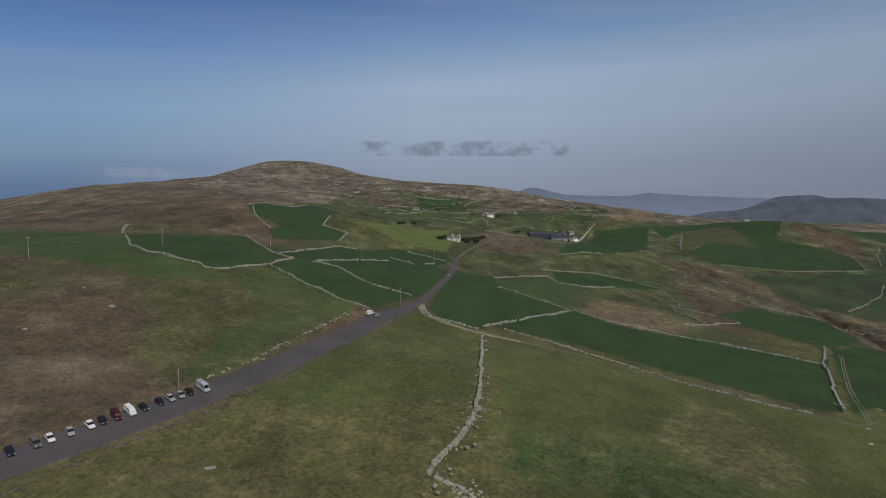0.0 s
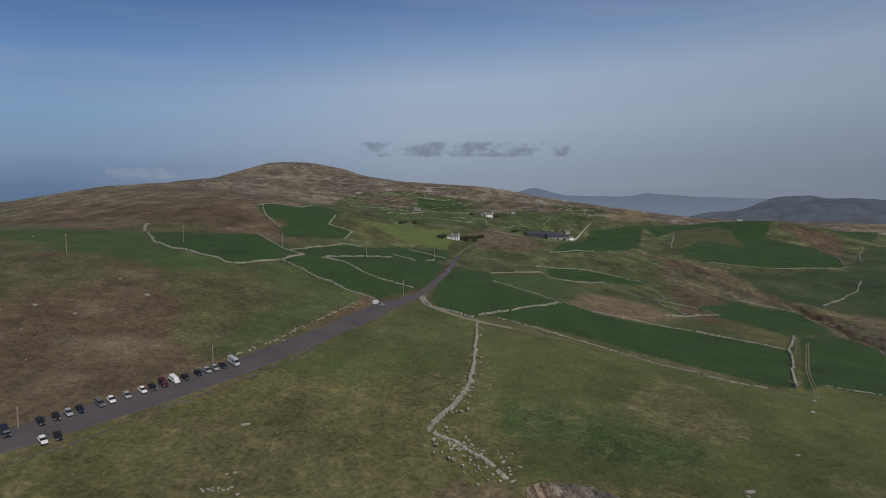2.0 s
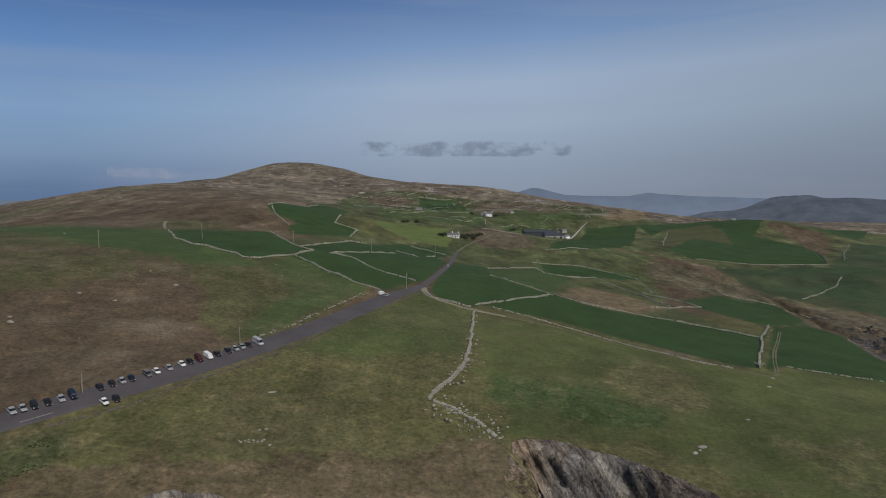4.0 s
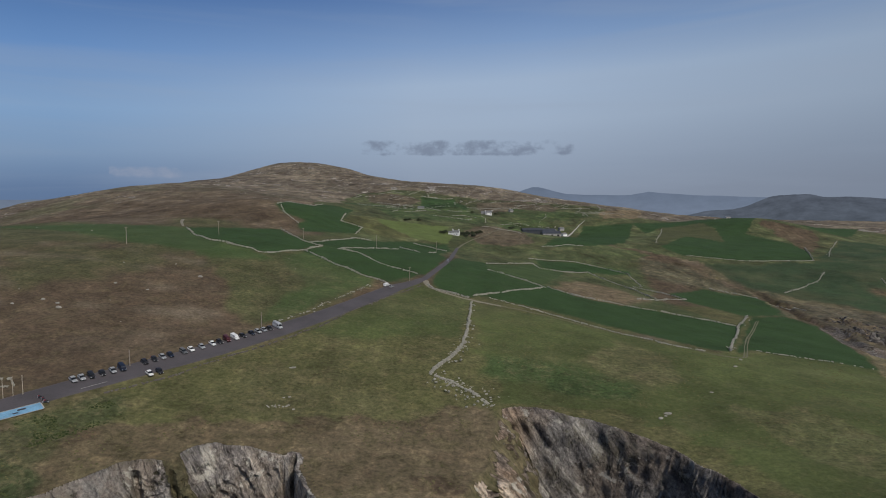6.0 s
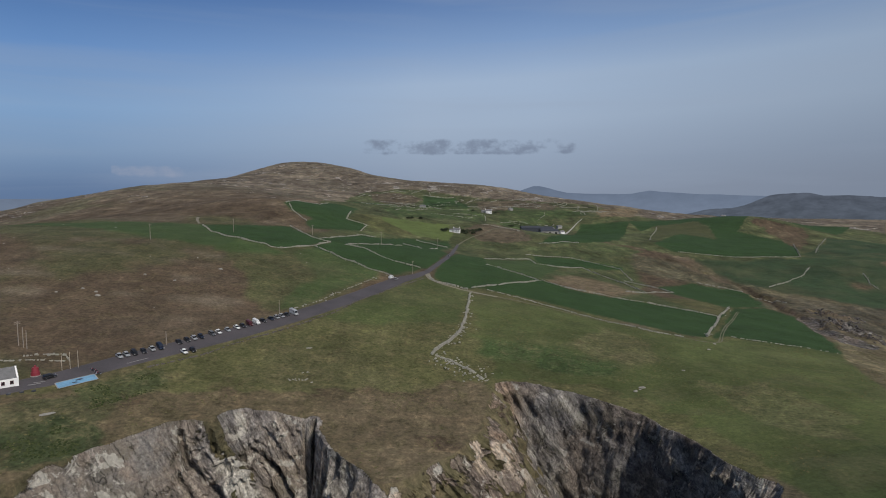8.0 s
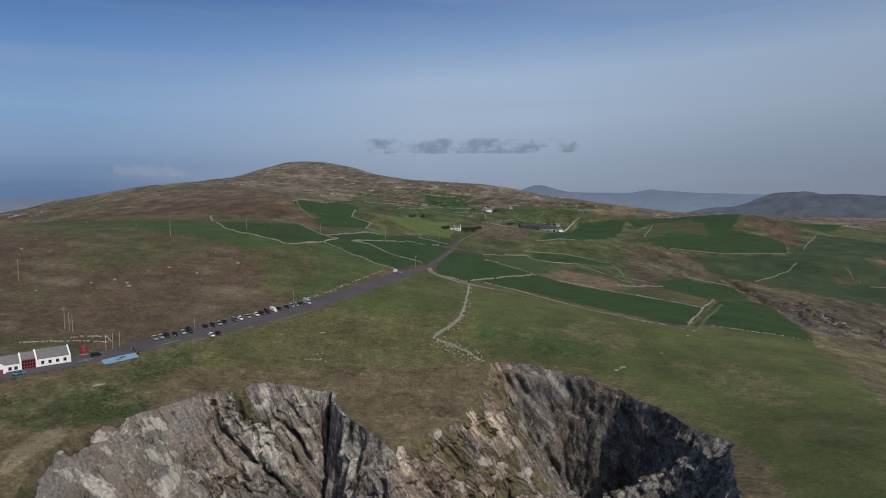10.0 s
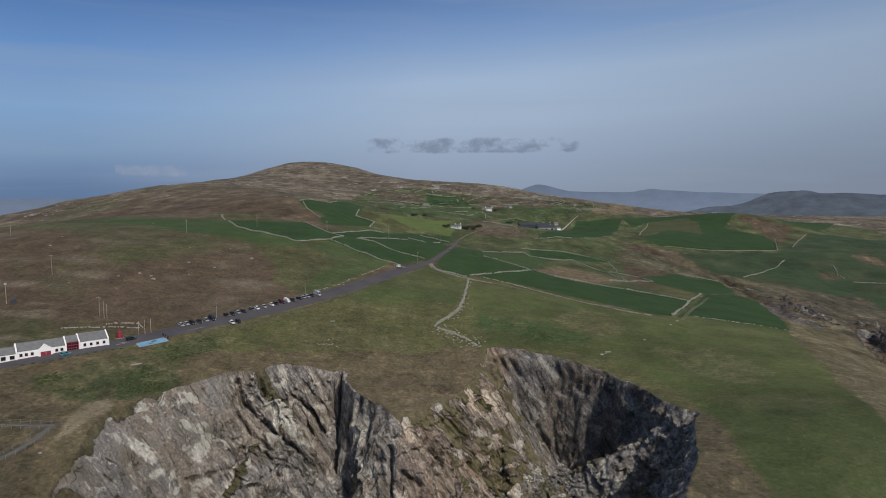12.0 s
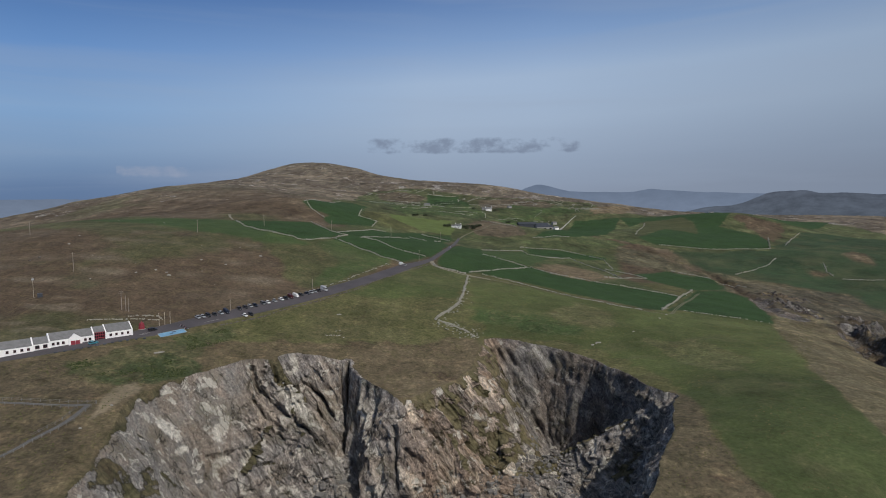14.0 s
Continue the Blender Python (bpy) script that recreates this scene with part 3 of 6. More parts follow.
def cliffs(x, y, top):
    """Heights with the cliffs cut away, and how far outside the rim each place lies."""
    wx = x + 0.7 * fbm(x / 7, y / 7, 0, 3, 21)
    wy = y + 0.7 * fbm(x / 7, y / 7, 5, 3, 31)
    far = np.full(x.shape, 1e9)
    fall = np.full(x.shape, 1e9)
    to_rim = np.zeros(x.shape + (2,))
    for a, b in zip(RIM, RIM[1:]):
        d, f = to_line(wx, wy, a, b)
        nearer = d < far
        to_rim[nearer] = np.stack([a[0] + f * (b[0] - a[0]) - wx, a[1] + f * (b[1] - a[1]) - wy], -1)[nearer]
        fall = np.minimum(fall, (a[2] + f * (b[2] - a[2])) * d * (0.85 + 0.15 * np.minimum(d / 12, 1.5)))
        far = np.minimum(far, d)
    z = top - 0.5 - fall
    # spurs, the fallen rock that closes the chasm, and the beach of boulders
    for a, b, side in SPURS:
        d, f = to_line(wx, wy, a, b)
        z = np.maximum(z, a[2] + f * (b[2] - a[2]) - side * d)
    floor = -49 - 0.34 * np.clip(58 - y, 0, 90) - 9 * smooth(60, 74, y) * smooth(28, 42, x) + 1.6 * fbm(x / 5, y / 5, 0, 4, 41)
    z = np.maximum(z, floor)
    out = ~inside(wx, wy, COAST)
    # the fissure beside the columns, and the sea cave's slot below it
    for a, b, wa, wb, deep in (((-38.2, 77), (-36.5, 58), 0.7, 4.2, -47.0), ((-34.5, 60), (-27, 40), 0.9, 1.8, -58.0)):
        d, f = to_line(wx, wy, a, b)
        cut = deep + 11 * np.maximum(d - wa - (wb - wa) * f, 0)
        z = np.where(out, np.minimum(z, cut), z)
    return np.where(out, np.minimum(z, top), top), np.where(out, far, -far), to_rim


def build_ground():
    ys = list(np.arange(-230, -32, 5.0)) + list(np.arange(-32, 34, 0.38)) + list(np.arange(34, 113, 0.25)) + list(np.arange(113, 126, 0.38))
    while ys[-1] < 4700:
        ys.append(ys[-1] + max(0.42, 0.0075 * (ys[-1] + 45)))
    ys = np.array(ys)
    ss = np.concatenate([-1 - np.geomspace(0.01, 6, 36)[::-1], np.linspace(-1, 1, 860), 1 + np.geomspace(0.01, 6, 36)])
    y, s = np.meshgrid(ys, ss, indexing="ij")
    x = 4 + s * (0.8 * (y + 175) + 42 + 260 * smooth(-40, -230, y))
    rows, cols = x.shape
    x, y = x.ravel(), y.ravel()
    z = land(x, y)
    near = (np.abs(x) < 430) & (y < 145)
    out = np.full(x.shape, -1e3)
    top = z[near].copy()
    z[near], out[near], to_rim = cliffs(x[near], y[near], top)
    # points close to the rim move onto it, so that the edge runs clean
    snap = (np.abs(out[near]) < 0.3) & (y[near] > -32)
    on_rim = np.flatnonzero(near)[snap]
    x[on_rim] += to_rim[snap, 0]
    y[on_rim] += to_rim[snap, 1]
    z[on_rim] = top[snap] - 0.1
    rock = smooth(-0.2, 0.7, out)
    drop = np.zeros_like(z)
    drop[near] = top - z[near]
    # crags: push the faces in and out along steeply dipping beds
    zg, xg, yg = z.reshape(rows, cols), x.reshape(rows, cols), y.reshape(rows, cols)
    gx, gy = np.zeros_like(zg), np.zeros_like(zg)
    gx[:, 1:-1] = (zg[:, 2:] - zg[:, :-2]) / (xg[:, 2:] - xg[:, :-2])
    gy[1:-1] = (zg[2:] - zg[:-2]) / (yg[2:] - yg[:-2])
    for _ in range(4):
        gx[1:-1, 1:-1] = (gx[1:-1, 1:-1] * 2 + gx[2:, 1:-1] + gx[:-2, 1:-1] + gx[1:-1, 2:] + gx[1:-1, :-2]) / 6
        gy[1:-1, 1:-1] = (gy[1:-1, 1:-1] * 2 + gy[2:, 1:-1] + gy[:-2, 1:-1] + gy[1:-1, 2:] + gy[1:-1, :-2]) / 6
    slope = np.hypot(gx, gy).ravel()
    rock = np.where(near, np.maximum(rock, smooth(0.9, 1.6, slope) * (out > -2.5)), rock)
    face = near & (drop > 0.3)
    fx, fy, fz = x[face], y[face], z[face]
    ox, oy = -gx.ravel()[face], -gy.ravel()[face]
    norm = np.hypot(ox, oy) + 0.2
    ox, oy = ox / norm, oy / norm
    # how strongly the beds stand out: worn slabs in the west, ribs and columns elsewhere
    west = smooth(-70, -80, fx)
    amp = smooth(0.2, 4, drop[face]) * (1 - 0.8 * west) * (1 - 0.45 * smooth(20, 40, fx) * smooth(62, 76, fy))
    # the beds lean to the east except in the upright columns
    upright = smooth(-40, -36, fx) * smooth(0, -8, fx)
    lean = 0.62 - 0.5 * upright - 0.2 * smooth(45, 60, fx)
    bend = fbm(fx / 24, fy / 24, fz / 24, 3, 50)
    q = fx + 0.35 * fy + lean * fz + 3.0 * bend

    def ribs(a, b, seed):
        return 1 - 2 * np.abs(vnoise(q / a, (fy - 0.2 * fx) / a, fz / b, seed))

    push = 2.0 * vnoise(fx / 13, fy / 13, fz / 22, 51) + 1.5 * ribs(5.2, 26, 52) + 1.0 * ribs(2.4, 13, 53) + 0.35 * ribs(1.4, 5, 54)
    bed = q / 4.3
    push += 1.1 * ((bed - np.floor(bed)) ** 1.7 - 0.4)
    # joint-bounded blocks at two sizes, with open ledges across the beds
    j1, j2 = fbm(fx / 6, fy / 6, fz / 6, 3, 54), fbm(fx / 6, fy / 6, fz / 6, 3, 55)
    for size, much, seed in ((3.4, 1.0, 57), (1.6, 0.5, 58)):
        block = mixbits(np.floor(q / size + 0.5 * j1), np.floor((fy - 0.2 * fx) / (size * 1.7) + 0.5 * j2), np.floor((fz - 0.3 * fx) / (size * 2.4) + 0.5 * j1), seed)
        push += much * (block - 0.5)
    wide = (fz - 0.25 * fx + 2 * j2) / 6.5
    push += 0.9 * (0.4 - (wide - np.floor(wide)))
    base = np.stack([x, y, z], 1)
    x[face] += amp * push * ox
    y[face] += amp * push * oy
    z[face] += amp * 0.5 * fbm(fx / 2.2, fy / 2.2, fz / 3, 3, 61)
    at = base[face] + np.stack([0.6 * j1, 0.6 * j2, 0 * j1], 1)
    open_joint = np.zeros(len(at))
    for line, wide, deep in CREVICES:
        d = np.min([to_edge(at, a, b) for a, b in zip(line, line[1:])], axis=0)
        open_joint = np.maximum(open_joint, deep * smooth(wide, 0.25 * wide, d))
    x[face] -= open_joint * ox
    y[face] -= open_joint * oy
    z[face] -= 0.5 * open_joint
    cover, kinds, wear = paint_ground(base[:, 0], base[:, 1], base[:, 2], slope, rock, drop, out)
    # rough grazing and heath run into one another without a sharp edge
    soft = ((kinds[:, 1] > 0.19) & (kinds[:, 0] < 0.3) & (y < 480)).reshape(rows, cols)[1:-1, 1:-1, None]
    grid = cover.reshape(rows, cols, 3)
    for _ in range(6):
        near_by = (grid[2:, 1:-1] + grid[:-2, 1:-1] + grid[1:-1, 2:] + grid[1:-1, :-2]) / 4
        grid[1:-1, 1:-1] = np.where(soft, 0.4 * grid[1:-1, 1:-1] + 0.6 * near_by, grid[1:-1, 1:-1])
    cover = grid.reshape(-1, 3)
    me = bpy.data.meshes.new("ground")
    idx = np.arange(rows * cols).reshape(rows, cols)
    quads = np.stack([idx[:-1, :-1], idx[:-1, 1:], idx[1:, 1:], idx[1:, :-1]], -1).reshape(-1, 4)
    me.vertices.add(len(x))
    me.vertices.foreach_set("co", np.stack([x, y, z], 1).astype(np.float32).ravel())
    me.loops.add(quads.size)
    me.loops.foreach_set("vertex_index", quads.astype(np.int32).ravel())
    me.polygons.add(len(quads))
    me.polygons.foreach_set("loop_start", np.arange(0, quads.size, 4, dtype=np.int32))
    me.polygons.foreach_set("use_smooth", (rock[quads].mean(1) < 0.5) | ((x[quads[:, 0]] > 18) & (y[quads[:, 0]] > 66)))
    me.update(calc_edges=True)
    for name, data in (("cover", cover), ("kinds", kinds), ("calm", wear)):
        at = me.attributes.new(name, "FLOAT_COLOR", "POINT")
        at.data.foreach_set("color", np.concatenate([data, np.ones((len(x), 4 - data.shape[1]))], 1).astype(np.float32).ravel())
    me.materials.append(GROUND)
    return tagged(new("ground", me), "moor, pasture and sea cliffs of a rocky headland", "ground", kind="structure")


HEATHER, DRY, GRASS, LUSH, LIME, OLIVE, TAN = (0.086, 0.064, 0.043), (0.108, 0.087, 0.053), (0.090, 0.091, 0.039), (0.032, 0.061, 0.021), (0.10, 0.13, 0.042), (0.066, 0.072, 0.033), (0.15, 0.118, 0.076)
MID = (0.050, 0.077, 0.029)
FIELDS = []


def field(color, rough, *pts, ragged=None):
    FIELDS.append((color, rough, list(pts), ragged))


# green and brown ground of the townland
field((0.066, 0.08, 0.036), 0.45, (-110, 420), (-160, 640), (-130, 760), (-30, 880), (120, 900), (330, 830), (470, 780), (640, 850), (600, 420), (420, 330), (250, 470), (150, 560), (40, 545), (8, 410), (-20, 300), (-60, 300))
# open grass of the headland
field(GRASS, 0.55, (-175, 20), (-112, 80), (-60, 158), (-12, 258), (14, 237), (60, 222), (122, 178), (146, 196), (260, 200), (190, 130), (150, 60), (120, -60), (-90, -120), (-200, -120))
field(GRASS, 0.5, (14, 237), (60, 300), (200, 300), (146, 190), (60, 215))
field((0.077, 0.094, 0.034), 0.24, (20, 112), (16, 160), (14, 232), (60, 218), (122, 178), (130, 178), (150, 190), (214, 215), (192, 176), (171, 125), (160, 97), (144, 57), (133, 25), (126, -2), (110, -90), (70, -90), (78, -26), (80, 2), (84, 33), (88, 60), (80, 80), (60, 112))
field((0.052, 0.078, 0.028), 0.5, (15, 148), (32, 152), (50, 152), (64, 139), (74, 127), (64, 117), (48, 121), (34, 132), (19, 136))
field((0.106, 0.108, 0.050), 0.6, (80, 186), (97, 164), (94, 142), (78, 130), (66, 138), (57, 156))
field((0.098, 0.104, 0.046), 0.55, (100, 120), (125, 118), (132, 90), (120, 60), (104, 70), (98, 100))
field((0.068, 0.086, 0.031), 0.3, (14, 235), (10, 170), (-40, 150), (-58, 160), (-14, 250))
field((0.062, 0.080, 0.030), 0.24, (90, 48), (120, 55), (143, 52), (133, 20), (126, -20), (110, -90), (84, -90), (79, -26), (81, 2), (86, 30), ragged=1.5)
field(DRY, 0.9, (-260, -120), (-180, 18), (-140, 44), (-112, 70), (-81, 76), (-60, 90), (-34, 96), (-11, 101), (18, 110), (24, 90), (10, 20), (-60, -120))
field((0.078, 0.078, 0.040), 0.7, (-138, 34), (-120, 58), (-108, 66), (-92, 66), (-93, 46), (-103, 32), (-116, 30))
field((0.088, 0.072, 0.046), 0.8, (-260, -120), (-200, 14), (-140, 40), (-116, 30), (-104, 16), (-100, 0), (-92, -30), (-90, -120))
field((0.048, 0.060, 0.027), 0.75, (-119, 34), (-111, 48), (-102, 55), (-93, 51), (-90, 41), (-95, 35), (-106, 32))
field((0.066, 0.076, 0.034), 0.7, (-110, 70), (-102, 80), (-94, 89), (-86, 82), (-89, 72), (-99, 61))
field((0.058, 0.066, 0.031), 0.75, (-133, 34), (-132, 40), (-126, 46), (-121, 42), (-128, 33))
field((0.20, 0.165, 0.112), 0.3, (-103, 11), (-107.5, 26), (-103, 33), (-99, 26), (-99.5, 18), (-99.5, 9), (-101, 3), ragged=1.5)
field((0.122, 0.098, 0.062), 0.8, (-38, 74), (-30, 92), (-6, 98), (20, 112), (20, 95), (14, 78), (5, 60), (-7, 44), (-17, 46), (-22, 58))
field(HEATHER, 0.9, (-9, 72), (0, 76), (6, 68), (-1, 63))
field((0.098, 0.082, 0.052), 0.85, (83, 44), (87, 36), (85, 22), (80, 3), (77, -21), (79, -30), (84, -90), (40, -90), (52, -30), (62, -6), ragged=1.2)
field((0.118, 0.103, 0.064), 0.75, (120, -40), (126.8, -1.4), (133.6, 25), (143.6, 56), (160, 96), (172, 126), (194, 180), (208, 205), (214, 215), (222, 251), (234, 298), (246, 340), (262, 386), (274, 363), (295, 350), (313, 330), (336, 327), (322, 279), (330, 264), (430, 230), (420, 60), (300, 0), ragged=1.3)
field((0.074, 0.068, 0.050), 0.9, (268, 354), (291, 334), (332, 338), (350, 323), (356, 300), (330, 230), (290, 120), (250, 70), (222, 110), (236, 180), (244, 215), (236, 250), (239, 278), (246, 320))
field((0.125, 0.078, 0.052), 0.6, (-69, 161), (-59, 183), (-47, 215), (-37, 237), (-33, 234), (-42, 203), (-51, 176), (-61, 157))
field((0.10, 0.086, 0.056), 0.6, (-112, 92), (-92, 124), (-70, 158), (-66, 158), (-88, 120), (-106, 92))
# pastures of the west side of the road
field((0.075, 0.078, 0.036), 0.5, (-110, 262), (-86, 288), (-37, 248), (-37, 233), (-44, 203), (-52, 182), (-65, 163), (-78, 158), (-90, 172), (-100, 205), (-120, 225), (-130, 240))
field((0.060, 0.086, 0.032), 0.35, (-96, 262), (-86, 286), (-37, 248), (-38, 235), (-52, 202), (-65, 165), (-73, 162), (-76, 184), (-65, 218), (-84, 236))
field((0.076, 0.080, 0.040), 0.4, (-420, 430), (-348, 424), (-250, 322), (-175, 323), (-150, 262), (-175, 244), (-206, 235), (-300, 245), (-420, 260))
field((0.056, 0.088, 0.030), 0.2, (-250, 322), (-217, 323), (-176, 326), (-155, 295), (-133, 277), (-107, 264), (-96, 252), (-118, 236), (-149, 244), (-175, 250), (-208, 263))
field(MID, 0.1, (-300, 300), (-243, 316), (-208, 320), (-171, 317), (-158, 295), (-141, 281), (-134, 281), (-131, 249), (-150, 246), (-200, 268))
field(LUSH, 0.05, (-175, 323), (-133, 351), (-121, 359), (-110, 342), (-83, 319), (-89, 286), (-101, 266), (-111, 269), (-134, 281), (-152, 288))
field(LUSH, 0.05, (-154, 464), (-150, 640), (-108, 620), (-100, 531), (-94, 464), (-75, 462), (-76, 419), (-106, 375), (-118, 400), (-115, 423), (-139, 434))
field((0.082, 0.088, 0.036), 0.3, (-93, 467), (-98, 549), (-74, 571), (-36, 578), (-20, 520), (-36, 446), (-63, 446), (-74, 465))
field(LIME, 0.12, (-66, 530), (-74, 565), (-36, 578), (3, 585), (8, 523), (3, 478), (-30, 480))
field(OLIVE, 0.2, (-107, 347), (-72, 402), (-73, 367), (-90, 323))
field(LUSH, 0.05, (-88, 323), (-70, 388), (-56, 398), (-36, 446), (3, 469), (5, 434), (-5, 374), (-33, 361), (-69, 312), (-79, 311))
field(LUSH, 0.05, (-85, 284), (-79, 311), (-68, 308), (-55, 305), (-38, 284), (-14, 273), (-21, 252), (-30, 247), (-46, 254), (-61, 264))
field(LUSH, 0.05, (-68, 308), (-33, 361), (-5, 383), (2, 347), (-4, 301), (-12, 274), (-38, 284), (-55, 305))
# and of the east
field((0.062, 0.078, 0.034), 0.4, (14, 240), (10, 470), (40, 545), (90, 590), (150, 560), (200, 500), (182, 489), (169, 414), (143, 316), (168, 257), (107, 279), (66, 296))
field(LUSH, 0.1, (11, 362), (31, 359), (31, 324), (50, 303), (65, 294), (41, 266), (21, 247), (16, 242), (2, 245), (-5, 256), (-4, 279), (5, 326))
field(LUSH, 0.0, (24, 246), (67, 296), (87, 283), (107, 279), (132, 265), (169, 257), (186, 283), (130, 187), (123, 187), (90, 213), (58, 235), (27, 245))
field(LUSH, 0.0, (191, 284), (220, 298), (228, 278), (216, 236), (203, 200), (196, 184), (178, 189), (160, 192), (146, 196), (134, 186))
field(LUSH, 0.0, (163, 347), (209, 386), (240, 360), (226, 306), (188, 288), (166, 320))
field(LUSH, 0.0, (81, 436), (119, 441), (157, 425), (157, 411), (114, 406), (98, 397), (81, 392))
field(MID, 0.1, (29, 350), (77, 413), (95, 385), (66, 303), (50, 306), (31, 322))
field(TAN, 0.8, (67, 297), (83, 329), (99, 351), (108, 346), (123, 340), (126, 313), (142, 313), (108, 276), (89, 275), (77, 284))
field((0.080, 0.076, 0.050), 0.9, (182, 489), (223, 468), (240, 433), (243, 395), (262, 386), (262, 336), (240, 300), (228, 296), (226, 310), (236, 368), (196, 384), (169, 414), (177, 455))
field((0.033, 0.056, 0.026), 0.2, (244, 480), (275, 476), (358, 494), (480, 640), (620, 620), (640, 400), (520, 230), (430, 236), (332, 266), (324, 280), (338, 329), (313, 333), (295, 353), (274, 366), (262, 389), (246, 396), (243, 433))
field(HEATHER, 0.8, (342, 403), (352, 408), (362, 395), (356, 384), (344, 386))
field((0.1, 0.08, 0.055), 0.8, (420, 470), (438, 486), (450, 470), (436, 440), (421, 425), (412, 445))
field(LUSH, 0.0, (228, 545), (307, 670), (328, 616), (365, 677), (384, 678), (409, 595), (362, 501), (294, 492), (235, 508))
field(OLIVE, 0.1, (296, 729), (362, 764), (361, 713), (338, 631), (301, 656), (233, 572))
field(LUSH, 0.0, (271, 775), (336, 800), (420, 850), (440, 760), (384, 678), (336, 630), (363, 716), (364, 769), (298, 738), (260, 688))
field(HEATHER, 0.5, (423, 721), (440, 740), (480, 690), (450, 626), (389, 551), (415, 640))
field(LUSH, 0.0, (490, 690), (523, 690), (640, 840), (560, 880), (470, 760))
field(LUSH, 0.0, (197, 759), (271, 775), (193, 556), (141, 519), (96, 507), (122, 564))
# strips of the far townland, with heath and rock between them
field((0.062, 0.076, 0.036), 0.5, (-157, 802), (-163, 993), (-101, 1074), (-48, 1073), (15, 1018), (93, 982), (168, 965), (264, 965), (281, 865), (200, 780), (123, 700), (60, 640), (9, 590), (-39, 600), (-86, 600), (-120, 680))
field((0.088, 0.074, 0.054), 0.7, (52, 950), (111, 971), (166, 951), (197, 917), (145, 826), (95, 821), (54, 836))
field((0.088, 0.074, 0.054), 0.7, (-146, 1011), (-88, 1035), (-43, 963), (-73, 852), (-119, 878))
field((0.095, 0.078, 0.055), 0.7, (21, 564), (65, 672), (88, 639), (95, 520), (60, 498), (34, 497))
field(LUSH, 0.1, (-45, 1004), (15, 993), (40, 885), (-4, 749), (-38, 852))
field(MID, 0.2, (80, 842), (186, 867), (229, 830), (169, 783), (87, 753))
field(LUSH, 0.1, (-150, 800), (-120, 850), (-70, 840), (-90, 760), (-140, 740))
field(TAN, 0.7, (242, 880), (295, 941), (355, 977), (297, 835), (237, 799))
field(MID, 0.4, (-60, 600), (40, 640), (60, 760), (20, 900), (-60, 840), (-90, 700))
field(MID, 0.4, (70, 640), (140, 700), (180, 860), (110, 900), (80, 780))


